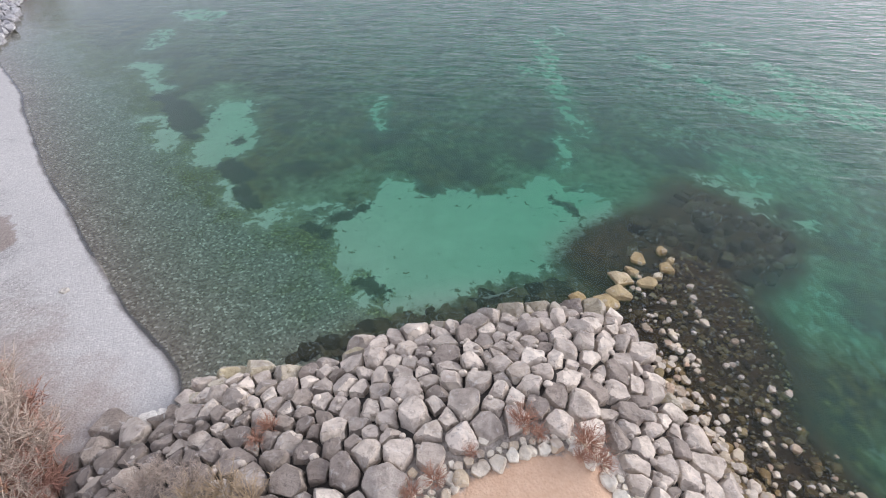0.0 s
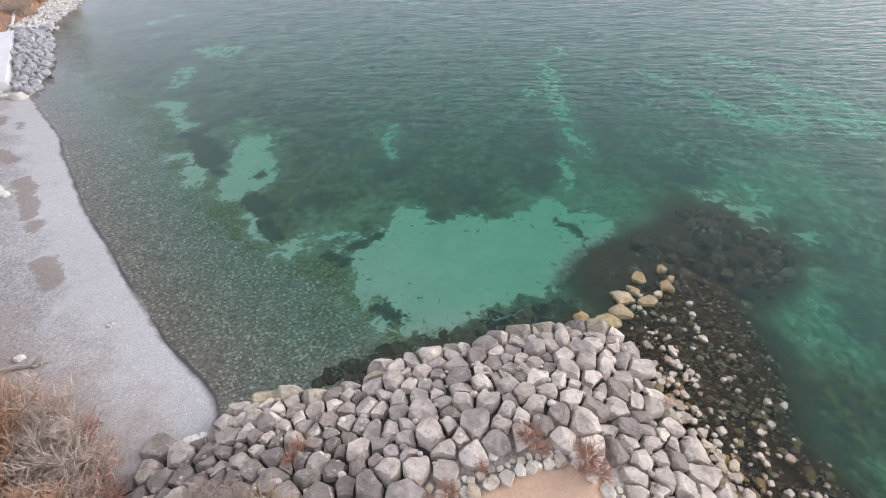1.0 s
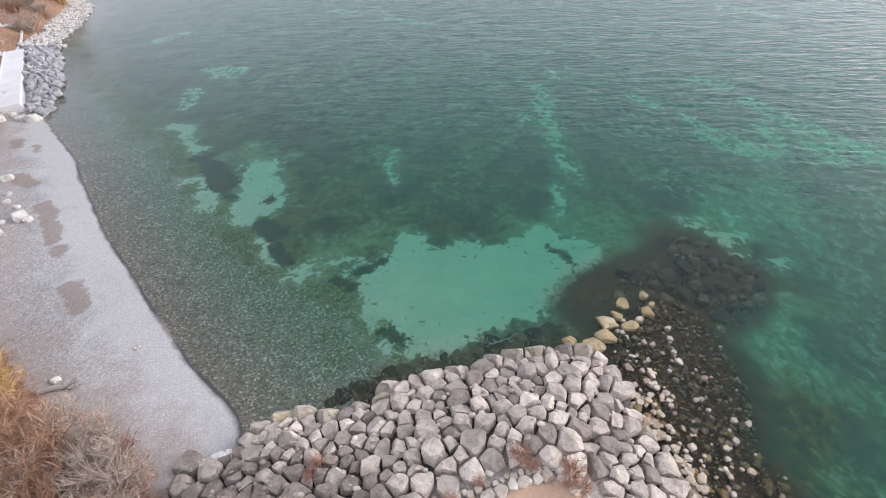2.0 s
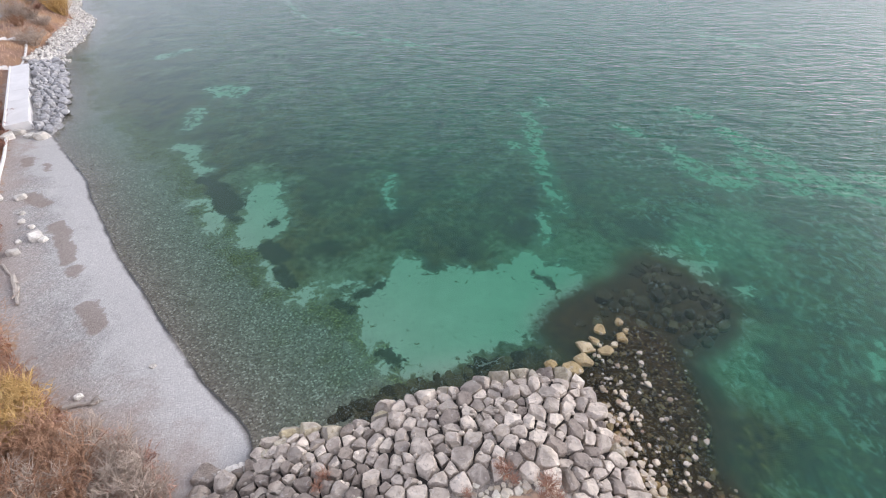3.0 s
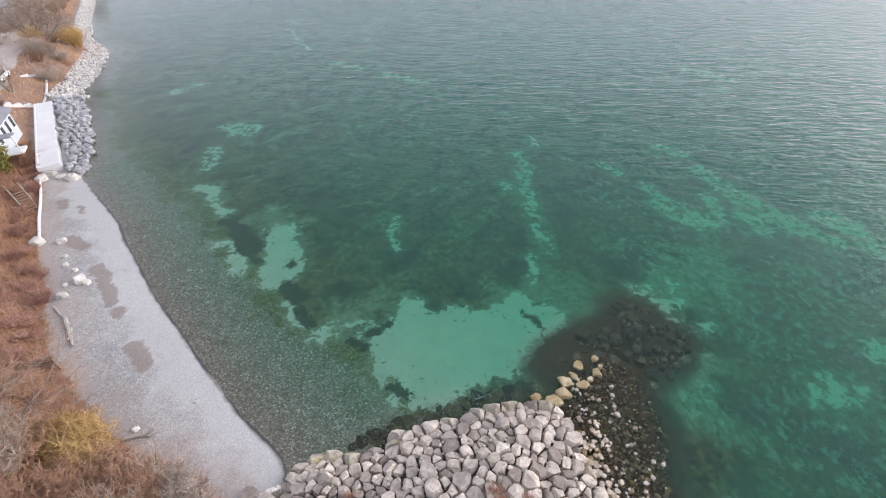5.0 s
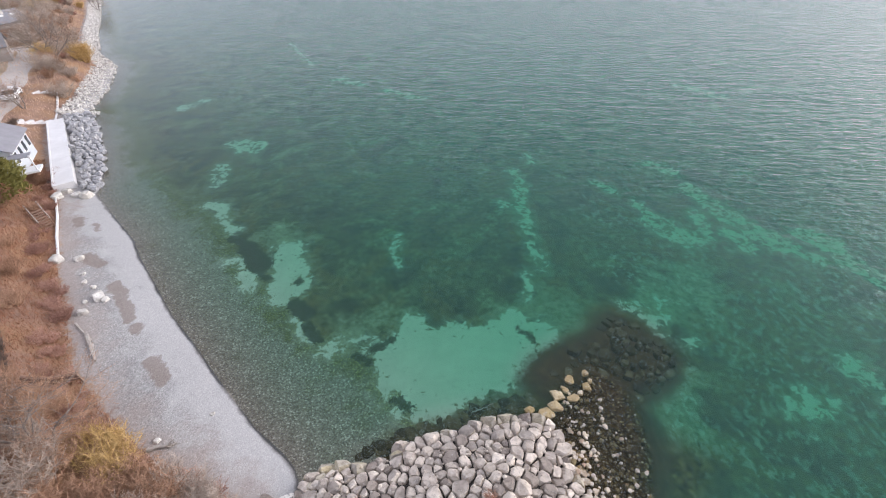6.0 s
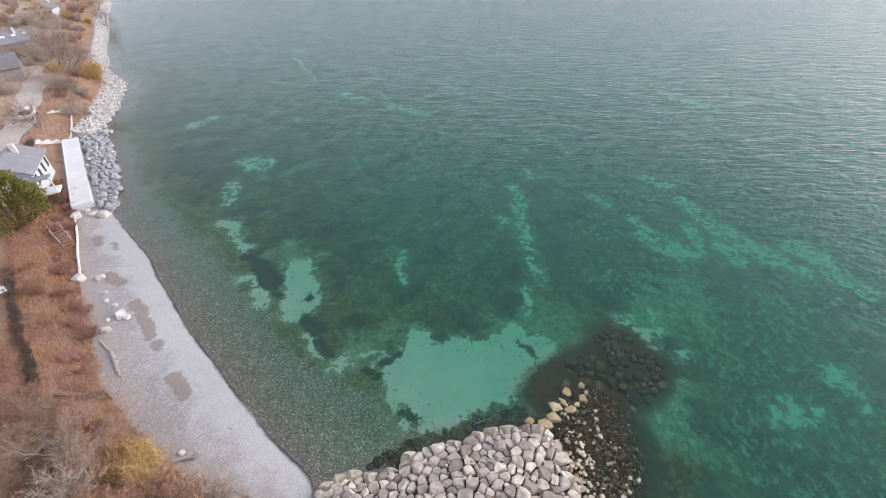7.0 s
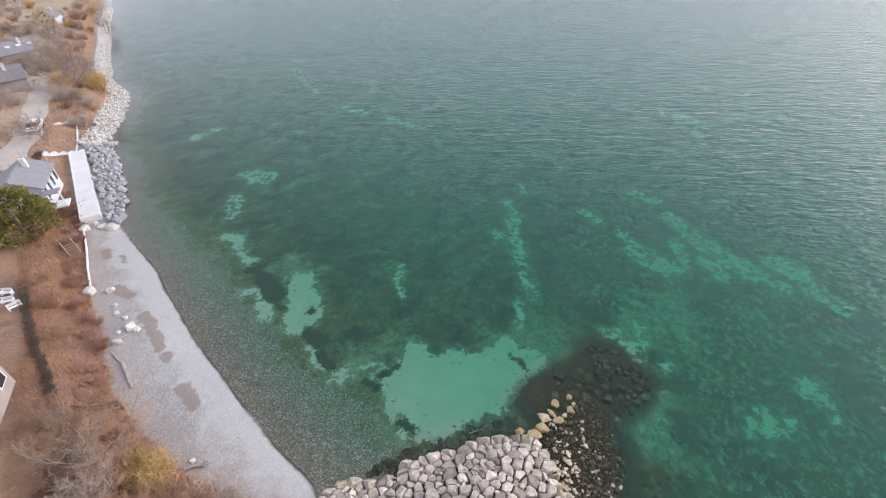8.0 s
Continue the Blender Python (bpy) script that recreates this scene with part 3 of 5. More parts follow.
f_sand = np.maximum(poly_sdf(warp_x, warp_y, SAND), np.maximum(poly_sdf(warp_x, warp_y, SAND_B), np.maximum(poly_sdf(warp_x, warp_y, SAND_C), poly_sdf(warp_x, warp_y, SAND_D) - 0.2)))
for ax, ay, bx, by, r in STREAKS:
    f_sand = np.maximum(f_sand, np.minimum(1.25 * r - seg_dist(thin_x, thin_y, ax, ay, bx, by), 0.08))
f_bank = np.full(X.shape, -3.0)
for ax, ay, bx, by, r in WEED:
    bank_d = seg_dist(thin_x, thin_y, ax, ay, bx, by) - 1.15 * r
    f_sand, f_bank = np.minimum(f_sand, bank_d), np.maximum(f_bank, -bank_d)
# shadow band at the groyne's foot, put into the bed colour through the rock mask
f_toe = 0.95 - np.clip(-f_groyne, 0, None) - 3.0 * smooth(-3.5, -6.0, X)
f_rock = np.maximum(np.maximum(poly_sdf(wide_x, wide_y, SHELF) + 0.7, f_reef + 0.5), np.where((X > -9) & (Y > 8), f_toe, -3))
f_rock = np.where((X < -4) & (f_rock > -3), np.maximum(f_rock - 3 * smooth(-3.5, -1.0, f_land), -3), f_rock)
f_flecks = np.maximum(smooth(10, 18, X) * smooth(2, 6, -f_reef) * (0.35 + 0.65 * smooth(60, 25, Y)), 0.25 * smooth(20, 30, Y))
f_flecks = np.maximum(f_flecks * 0.75, smooth(-1.2, 0.8, poly_sdf(wide_x, wide_y, MOTTLE)))
f_damp = np.full(X.shape, -4.0)
for ax, ay, bx, by, r in DAMP:
    f_damp = np.maximum(f_damp, 1.08 * r - seg_dist(X + 0.25 * wobble(X, Y, 0.9, 27), Y + 0.25 * wobble(X, Y, 0.9, 28), ax, ay, bx, by))
f_wash = np.full(X.shape, -3.0)
for outline in WASH + [MOTTLE]:
    f_wash = np.maximum(f_wash, poly_sdf(wide_x, wide_y, outline))
f_gravel = smooth(11.5, 2.5, -f_land + 1.2 * wobble(X, Y, 3.0, 19) + 3.0 * smooth(44, 54, Y))
ground = sheet("ground", xs, ys, Z, {"land": np.clip(f_land, -6, 6), "sand": np.clip(f_sand, -4, 4), "rock": np.clip(f_rock, -4, 4), "behind": np.clip(f_behind, -6, 30),
                                     "dirt": np.clip(poly_sdf(X, Y, DIRT), -4, 4), "flecks": f_flecks, "gravel": f_gravel, "damp": np.clip(f_damp, -3, 3), "mound": np.clip(f_groyne, -3, 3),
                                     "bank": np.clip(f_bank, -3, 3), "wash": np.clip(f_wash, -3, 3), "olive": np.clip(poly_sdf(wide_x, wide_y, OLIVE), -3, 3)}, ground_material())
tagged(ground, "grey shingle beach, tan soil bank and weedy lake bed", "ground", kind="structure")

wx, wy = axis_lines(-60, 60, 0.5, -3000, 3000, 1.06, 1.13), axis_lines(0, 60, 0.5, -500, 4200, 1.13, 1.06)
WX, WY = np.meshgrid(wx, wy)
wz, w_land, w_groyne, w_shelf, w_reef, w_behind, w_off = ground_fields(WX, WY)
deep = 1.5 * (1 - np.exp(-0.1 * np.clip(-w_land, 0, None) / 1.5)) * 1.9 * (w_off > 0) + np.clip(w_off - 14, 0, 60) * 0.045
deep = deep * (1 - 0.9 * smooth(-1.2, 1.2, w_shelf)) * (1 - 0.75 * smooth(-2.2, 1.0, w_reef))
deep = deep * (1 - 0.6 * smooth(-1.5, 1.5, poly_sdf(WX, WY, OLIVE)))
deep = deep * (1 - 0.6 * smooth(-3.0, -0.5, w_groyne) * smooth(-8.0, -5.0, WX))
ripple = 0.12 + 0.35 * smooth(9, 26, w_off) + 0.5 * smooth(24, 60, w_off)
water = sheet("water", wx, wy, np.zeros(WX.shape), {"depth": deep, "ripple": ripple}, water_material())
tagged(water, "clear teal lake water with small ripples", "lake water", kind="structure")


# ---- rock building ----
def unit_ball(sub):
    bm = bmesh.new()
    bmesh.ops.create_icosphere(bm, subdivisions=sub, radius=1)
    v = np.array([x.co[:] for x in bm.verts])
    f = [[x.index for x in p.verts] for p in bm.faces]
    bm.free()
    return v, f


BALL0 = unit_ball(1)
BALL3, BALL2, BALL1 = unit_ball(4), unit_ball(3), unit_ball(2)   # 642, 162 and 42 corners


def stone_verts(ball, reach, tall, rng, cuts=5, boxy=4.0, rough=0.05, slope=0.75):
    """reach(theta) -> plan radius. A boxy lump with a few split faces."""
    u = ball[0]
    hor = np.hypot(u[:, 0], u[:, 1])
    k = (hor ** boxy + np.abs(u[:, 2]) ** boxy) ** (-1 / boxy)
    th = np.arctan2(u[:, 1], u[:, 0])
    r = reach(th)
    co = np.stack([np.cos(th) * hor * k * r, np.sin(th) * hor * k * r, u[:, 2] * k * tall], 1)
    ph = rng.uniform(0, 6, 3)
    w = np.sin(u[:, 0] * 4.1 + ph[0]) * np.sin(u[:, 1] * 4.7 + ph[1]) + 0.6 * np.sin(u[:, 2] * 6.3 + u[:, 0] * 5 + ph[2])
    co = co * (1 + rough * 0.4 * w)[:, None]
    if rough:
        for _ in range(6):
            q = rng.normal(size=3)
            q *= rng.uniform(5, 15) / np.linalg.norm(q)
            co = co * (1 + rough * 0.2 * np.sin(co @ q + rng.uniform(0, 6)))[:, None]
    for n in range(cuts):
        d = rng.normal(size=3)
        d[2] = abs(d[2]) * slope + 0.2
        if n == 0:
            d = np.array([rng.normal() * 0.16, rng.normal() * 0.16, 1.0])
        d /= np.linalg.norm(d)
        along = co @ d
        lim = along.max() * (rng.uniform(0.6, 0.8) if n == 0 else rng.uniform(0.72, 0.94))
        co = co - np.clip(along - lim, 0, None)[:, None] * d * 0.97
    for _ in range(5):
        q = rng.normal(size=3)
        q *= rng.uniform(8, 24) / np.linalg.norm(q)
        co = co + ball[0] * (rough * 0.12 * np.sin(co @ q + rng.uniform(0, 6)))[:, None]
    return co, float(np.mean(r))


def link_mesh(name, verts, faces, material, parent=None, loc=(0, 0, 0), flat=False, crease=27):
    me = bpy.data.meshes.new(name)
    me.from_pydata(np.asarray(verts).tolist(), [], faces)
    if not flat:
        me.polygons.foreach_set("use_smooth", np.ones(len(me.polygons), bool))
        me.set_sharp_from_angle(angle=radians(crease))
    me.materials.append(material)
    ob = new(name, me)
    ob.location = loc
    if parent is not None:
        ob.parent = parent
    return ob


def pack(poly, radius, seed, relax=5):
    """Close-packed seeds in an outline with their cells as plan radii by angle."""
    rng = np.random.RandomState(seed)
    p = np.array(poly)
    lo, hi = p.min(0), p.max(0)
    cand = lo + (hi - lo) * rng.rand(9000, 2)
    cand = cand[poly_sdf(cand[:, 0], cand[:, 1], poly) > 0.12]
    size = 0.64 + 0.7 * rng.rand(len(cand)) ** 1.4
    sx, sy, sr = np.zeros(0), np.zeros(0), np.zeros(0)
    for q, k in zip(cand, size):
        r = radius(q[0], q[1]) * k
        if (np.hypot(q[0] - sx, q[1] - sy) > (r + sr) * 0.8).all():
            sx, sy, sr = np.append(sx, q[0]), np.append(sy, q[1]), np.append(sr, r)
    return np.stack([sx, sy], 1), sr


def cell_reach(i, seeds, rad, gap, cap=1.75):
    """Plan radius by angle of the power cell round seed i."""
    d = seeds - seeds[i]
    dist = np.hypot(d[:, 0], d[:, 1])
    near = [j for j in np.argsort(dist)[1:14] if dist[j] < 4 * rad[i] + 1]

    def reach(th):
        r = np.full(th.shape, rad[i] * cap * 1.2)
        for k in range(5):
            c = np.cos(th - i * 2.4 - k * 1.257 - 0.5 * math.sin(i * 7.1 + k * 3.3))
            r = np.where(c > 0.1, np.minimum(r, rad[i] * cap * 0.94 / np.maximum(c, 0.1)), r)
        for j in near:
            split = dist[j] * 0.5 + (rad[i] ** 2 - rad[j] ** 2) / (2 * dist[j])
            c = np.cos(th) * d[j, 0] / dist[j] + np.sin(th) * d[j, 1] / dist[j]
            r = np.where(c > 0.05, np.minimum(r, (max(split, 0.1) - gap) / np.maximum(c, 0.05)), r)
        return np.maximum(r, 0.08)
    return reach


def empty(name, loc=(0, 0, 0)):
    e = new(name)
    e.location = loc
    return e


# armour-stone groyne
groyne = tagged(empty("rock_groyne"), "groyne of close-packed grey armour stone boulders beside the lake", "rock groyne")
FACE = [(-11.2, 3.4), (-10.7, 6.4), (-9.9, 7.2), (-8.9, 7.4), (-8.4, 8.1), (-8.4, 8.6), (-7.2, 9.1), (-6.5, 9.4), (-5.4, 9.3), (-3.5, 9.8), (-2.8, 10.6), (-1.6, 10.9), (-0.3, 11.5), (1, 11.9), (2.8, 12.4), (4.2, 12.7), (5.8, 12.9), (7.1, 12.5), (7.4, 11.6), (7.8, 10.7), (7.9, 9.7), (8.1, 8.8), (8.5, 8), (8.8, 6.9), (9, 6.2), (9.2, 5.7), (9.9, 3.4), (9.9, 0.4), (7.4, 0.4), (6.3, 3.6), (5.7, 5.2), (5, 6.4), (3, 6.6), (1, 6), (-0.7, 4.9), (-2.6, 3.1), (-4, 0.8), (-10.4, 0.4)]
seeds, rad = pack(FACE, lambda x, y: 0.37, 3)
rng = np.random.RandomState(8)
gz0 = ground_fields(seeds[:, 0], seeds[:, 1])[0]
gzx, gzy = ground_fields(seeds[:, 0] + 0.3, seeds[:, 1])[0], ground_fields(seeds[:, 0], seeds[:, 1] + 0.3)[0]
for i in range(len(seeds)):
    x, y = seeds[i]
    tall = min(0.5, rad[i] * rng.uniform(0.7, 0.95) + 0.1)
    co, size = stone_verts(BALL3, cell_reach(i, seeds, rad, 0.036, 1.6), tall, rng, cuts=8, boxy=14.0, slope=0.9)
    lean = Matrix.Rotation(0.6 * (gzy[i] - gz0[i]) / 0.3 + rng.uniform(-0.08, 0.08), 3, "X") @ Matrix.Rotation(-0.6 * (gzx[i] - gz0[i]) / 0.3 + rng.uniform(-0.1, 0.1), 3, "Y")
    co = co @ np.array(lean).T
    low = y > 8.5 and poly_sdf(seeds[i:i + 1, 0], seeds[i:i + 1, 1], GROYNE)[0] < 0.5 and rng.rand() < 0.6
    link_mesh("stone", co, BALL3[1], MAT_EDGE if low else MAT_DULL if rng.rand() < 0.17 + 0.6 * float(smooth(0.0, -5.0, np.array(x)) * smooth(8.5, 6.0, np.array(y))) else MAT_BOULDER, groyne, (x, y, gz0[i] + tall * rng.uniform(0.0, 0.18)), crease=17)


def lone_stone(name, x, y, z, rx, ry, turn, material, rng, tall=None, ball=BALL2, parent=None, cuts=7):
    """A single split rock with a many-cornered plan rx by ry."""
    ph = np.arange(6) * 1.047 + rng.uniform(-0.32, 0.32, 6)
    far = np.sqrt((rx * np.cos(ph)) ** 2 + (ry * np.sin(ph)) ** 2) * rng.uniform(0.82, 1.08, 6)

    def reach(th):
        r = np.full(th.shape, max(rx, ry) * 1.15)
        for p, d in zip(ph, far):
            c = np.cos(th - turn - p)
            r = np.where(c > 0.1, np.minimum(r, d / np.maximum(c, 0.1)), r)
        return r
    co, _ = stone_verts(ball, reach, tall or 0.6 * min(rx, ry) + 0.1, rng, cuts, boxy=11.0)
    return link_mesh(name, co, ball[1], material, parent, (x, y, z))


def gz(x, y):
    """Ground height, read off the ground sheet."""
    x, y = np.asarray(x, float), np.asarray(y, float)
    i, j = np.clip(np.searchsorted(xs, x) - 1, 0, len(xs) - 2), np.clip(np.searchsorted(ys, y) - 1, 0, len(ys) - 2)
    u, v = (x - xs[i]) / (xs[i + 1] - xs[i]), (y - ys[j]) / (ys[j + 1] - ys[j])
    return (Z[j, i] * (1 - u) + Z[j, i + 1] * u) * (1 - v) + (Z[j + 1, i] * (1 - u) + Z[j + 1, i + 1] * u) * v


def part(name, bm, material, parent, label=""):
    me = bpy.data.meshes.new(name)
    bm.to_mesh(me)
    bm.free()
    me.materials.append(material)
    ob = new(name, me)
    ob.parent = parent
    if label:
        ob["label"] = label
    return ob


def add_box(bm, x, y, z, sx, sy, sz, turn=0.0, bevel=0.0):
    """A box with its centre at x, y, z."""
    made = bmesh.ops.create_cube(bm, size=1.0, matrix=Matrix.LocRotScale((x, y, z), Euler((0, 0, turn)), (sx, sy, sz)))
    if bevel:
        edges = list({e for v in made["verts"] for e in v.link_edges})
        bmesh.ops.bevel(bm, geom=edges, offset=bevel, segments=2, affect="EDGES", profile=0.6)
    return bm


def box(x, y, z, sx, sy, sz, turn=0.0, bevel=0.0):
    return add_box(bmesh.new(), x, y, z, sx, sy, sz, turn, bevel)


# ---- boulders standing in the water off the groyne's tip ----
rng = np.random.RandomState(21)
TIP = [(8.96, 15.82, 0.36, 0.34, 0.3), (10.20, 16.40, 0.26, 0.22, 0.8), (10.11, 15.29, 0.42, 0.2, 2.2), (7.91, 14.60, 0.58, 0.25, -0.55), (8.47, 14.97, 0.4, 0.17, -0.9), (9.00, 14.31, 0.44, 0.28, 0.1), (7.62, 13.69, 0.62, 0.34, -0.5), (6.91, 13.13, 0.58, 0.4, -0.3), (5.80, 13.39, 0.36, 0.26, 0.2), (9.54, 14.77, 0.2, 0.16, 0.4), (10.42, 15.77, 0.2, 0.14, 1.9)]
for x, y, rx, ry, turn in TIP:
    s = lone_stone("shore_boulder", x, y, 0.05, rx * 0.98, ry * 0.9, turn, MAT_WET, rng, tall=0.15, ball=BALL3, cuts=6)
    tagged(s, "ochre algae-stained boulder standing in the shallows", "boulder", group="boulders off the groyne tip")

# ---- sunken boulders: the reef and the groyne's toe ----
reef = tagged(empty("sunken_reef"), "dark algae-covered boulders under the water off the groyne", "sunken rocks")
sx_, sr_ = pack(REEF, lambda x, y: 0.5, 31)
lim = poly_sdf(sx_[:, 0], sx_[:, 1], REEF)
for i in range(len(sx_)):
    if rng.rand() < 0.2:
        continue
    top = -0.9 + 0.55 * float(smooth(0, 2.6, lim[i])) + rng.uniform(-0.15, 0.12)
    tall = rng.uniform(0.3, 0.5)
    co, _ = stone_verts(BALL2, cell_reach(i, sx_, sr_, 0.1, 1.1), tall, rng, cuts=3, boxy=2.4)
    link_mesh("stone", co, BALL2[1], MAT_REEF, reef, (*sx_[i], top - tall * 0.75))
toe = tagged(empty("sunken_toe"), "dark sunken boulders along the foot of the groyne", "sunken rocks")
edge_line = [(-5.7, 10.4), (-3.9, 11.0), (-2.0, 11.9), (0.1, 12.7), (2.5, 13.6), (4.5, 14.2), (6.0, 14.8)]
for (ax, ay), (bx, by) in zip(edge_line, edge_line[1:]):
    for k in range(13):
        u, v = rng.rand(), rng.uniform(-0.55, 0.3)
        x, y = ax + (bx - ax) * u - 0.3 * v, ay + (by - ay) * u + v
        r = rng.uniform(0.3, 0.6)
        tall = 0.36
        lone_stone("stone", x, y, -0.55 - 0.45 * max(v, 0) - rng.uniform(0, 0.15), r, r * rng.uniform(0.6, 0.9), rng.uniform(0, 3), MAT_REEF, rng, tall=tall, parent=toe)
for x, y, r in ((-4.98, 10.51, 0.5), (-4.14, 10.86, 0.55), (-3.48, 10.92, 0.4), (10.00, 18.97, 0.6)):
    lone_stone("stone", x, y, -0.4, r, r * 0.75, rng.uniform(0, 3), MAT_SUNK, rng, tall=0.36, parent=toe)

# ---- cobbles over the shallow shelf ----
shelf_stones = tagged(empty("cobble_shelf"), "pale and brown cobbles scattered over a dark shallow shelf", "cobbles")


def cobble_meshes(material, count, ball=BALL2):
    made = []
    for k in range(count):
        a = rng.uniform(0.6, 0.95)
        ph = np.arange(5) * 1.257 + rng.uniform(-0.35, 0.35, 5)
        far = np.sqrt(np.cos(ph) ** 2 + (a * np.sin(ph)) ** 2) * rng.uniform(0.8, 1.0, 5)

        def reach(th):
            r = np.full(th.shape, 1.2)
            for q, d in zip(ph, far):
                c = np.cos(th - q)
                r = np.where(c > 0.1, np.minimum(r, d / np.maximum(c, 0.1)), r)
            return r
        co, _ = stone_verts(ball, reach, 0.55, rng, cuts=5, boxy=9.0, rough=0.03)
        me = bpy.data.meshes.new("cobble")
        me.from_pydata(co.tolist(), [], ball[1])
        me.polygons.foreach_set("use_smooth", np.ones(len(me.polygons), bool))
        me.set_sharp_from_angle(angle=radians(28))
        me.materials.append(material)
        made.append(me)
    return made


pale_set, brown_set, white_set = cobble_meshes(MAT_COBBLE, 6), cobble_meshes(MAT_BROWN_COBBLE, 6), cobble_meshes(MAT_LIME, 8)
sunk_set = cobble_meshes(MAT_SUNK, 5)


def put_cobble(me, x, y, z, r, parent, name="cobble"):
    ob = new(name, me)
    ob.parent = parent
    ob.matrix_basis = Matrix.LocRotScale((x, y, z), Euler((rng.uniform(-0.25, 0.25), rng.uniform(-0.25, 0.25), rng.uniform(0, 6.28))), (r, r, r))
    return ob


EAST = [(7.4, 12.0), (8.0, 10.9), (8.1, 9.8), (8.3, 8.8), (8.7, 8.0), (9.0, 7.0), (9.3, 6.2), (9.4, 5.7), (10.4, 3.2)]
tries = 0
placed = {"pale": 0, "brown": 0, "sunk": 0}
while tries < 6000:
    tries += 1
    x, y = rng.uniform(7.6, 14.6), rng.uniform(3.2, 17.2)
    if poly_sdf(np.array([x]), np.array([y]), SHELF)[0] < 0.15 or poly_sdf(np.array([x]), np.array([y]), GROYNE)[0] > 0.1:
        continue
    away = float(line_dist(np.array([x]), np.array([y]), EAST)[0])
    north = float(smooth(12.5, 15.5, np.array(y)))
    heap = math.exp(-away / 0.75) * float(smooth(12.2, 9.6, np.array(y)))
    dens = 0.2 * math.exp(-((away - 1.4) / 2.8) ** 2) * (1 - 0.5 * north) + 0.5 * heap
    if rng.rand() > dens:
        continue
    r = (0.06 + 0.13 * rng.rand() ** 1.4) * (1.3 if heap > 0.4 else 1)
    pale = rng.rand() < (0.8 if away < 1.6 else 0.45)
    kind = "pale" if pale else "brown"
    if placed[kind] > (300 if pale else 290):
        continue
    placed[kind] += 1
    z = max(float(gz([x], [y])[0]) + r * 0.3, -0.04 + (0.02 if pale else -0.06)) + 0.22 * heap
    put_cobble((pale_set if pale else brown_set)[rng.randint(6)], x, y, z, r, shelf_stones)
vs, fs = [], []
for k in range(1100):
    x, y = rng.uniform(7.8, 16.0), rng.uniform(3.0, 17.0)
    if poly_sdf(np.array([x]), np.array([y]), SHELF)[0] < 0.0 or poly_sdf(np.array([x]), np.array([y]), GROYNE)[0] > 0.0:
        continue
    r = rng.uniform(0.08, 0.18)
    off = sum(len(v) for v in vs)
    vs.append(BALL1[0] * [r, r * rng.uniform(0.7, 1), r * 0.35] + [x, y, float(gz([x], [y])[0])])
    fs += [[i + off for i in f] for f in BALL1[1]]
tagged(link_mesh("shelf_rubble", np.concatenate(vs), fs, MAT_SUNK, None, crease=60), "dark algae-covered rubble on the shallow shelf", "rubble", kind="stuff")

# small brown and ochre pebbles among the cobbles
vs, fs = [], []
for k in range(1500):
    x, y = rng.uniform(7.8, 14.2), rng.uniform(3.0, 16.6)
    if poly_sdf(np.array([x]), np.array([y]), SHELF)[0] < 0.3 or poly_sdf(np.array([x]), np.array([y]), GROYNE)[0] > 0.0:
        continue
    r = rng.uniform(0.035, 0.1)
    off = sum(len(v) for v in vs)
    vs.append(BALL0[0] * [r, r * rng.uniform(0.6, 1), r * 0.6] + [x, y, max(float(gz([x], [y])[0]) + 0.08, -0.1)])
    fs += [[i + off for i in f] for f in BALL0[1]]
tagged(link_mesh("shelf_pebbles", np.concatenate(vs), fs, MAT_BROWN_COBBLE, None, crease=30), "small brown and ochre pebbles in the shallows", "pebbles", kind="stuff")

# ---- pale edging stones round the bare earth ----
edging = tagged(empty("stone_edging"), "pale limestone edging stones round the bare tan earth", "stone edging")
rim = [(-3.14, 0.91), (-2.08, 1.96), (0.68, 4.64), (1.58, 5.36), (2.85, 5.86), (4.08, 5.95), (4.79, 5.33), (5.18, 4.71), (6.75, 1.33)]
for (ax, ay), (bx, by) in zip(rim, rim[1:]):
    length = math.hypot(bx - ax, by - ay)
    nx_, ny_ = -(by - ay) / length, (bx - ax) / length
    for row in range(4):
        u = rng.uniform(0, 0.15)
        while u < length:
            r = rng.uniform(0.12, 0.25) * (1.0 if row == 0 else 0.75)
            v = 0.05 + row * 0.29 + rng.uniform(-0.09, 0.09)
            if row == 0 or rng.rand() < (0.85 if row == 1 else 0.55):
                x, y = ax + (bx - ax) * u / length + nx_ * v, ay + (by - ay) * u / length + ny_ * v
                put_cobble((white_set if rng.rand() < 0.7 else pale_set)[rng.randint(6)], x, y, float(gz([x], [y])[0]) + r * 0.4, r, edging, "stone")
            u += r * 1.9
# chinking stones in the gaps of the groyne
vs, fs, off = [], [], 0
for k in range(420):
    x, y = rng.uniform(-12.5, 9.5), rng.uniform(3.5, 13)
    if poly_sdf(np.array([x]), np.array([y]), FACE)[0] < 0.2:
        continue
    r = rng.uniform(0.06, 0.16)
    vs.append(BALL1[0] * [r, r * rng.uniform(0.7, 1), r * 0.8] + [x, y, float(gz([x], [y])[0]) + 0.24])
    fs += [[i + off for i in f] for f in BALL1[1]]
    off += len(BALL1[0])
tagged(link_mesh("chinking_stones", np.concatenate(vs), fs, MAT_BOULDER, None, crease=40), "small grey stones wedged between the boulders", "small stones", kind="stuff")

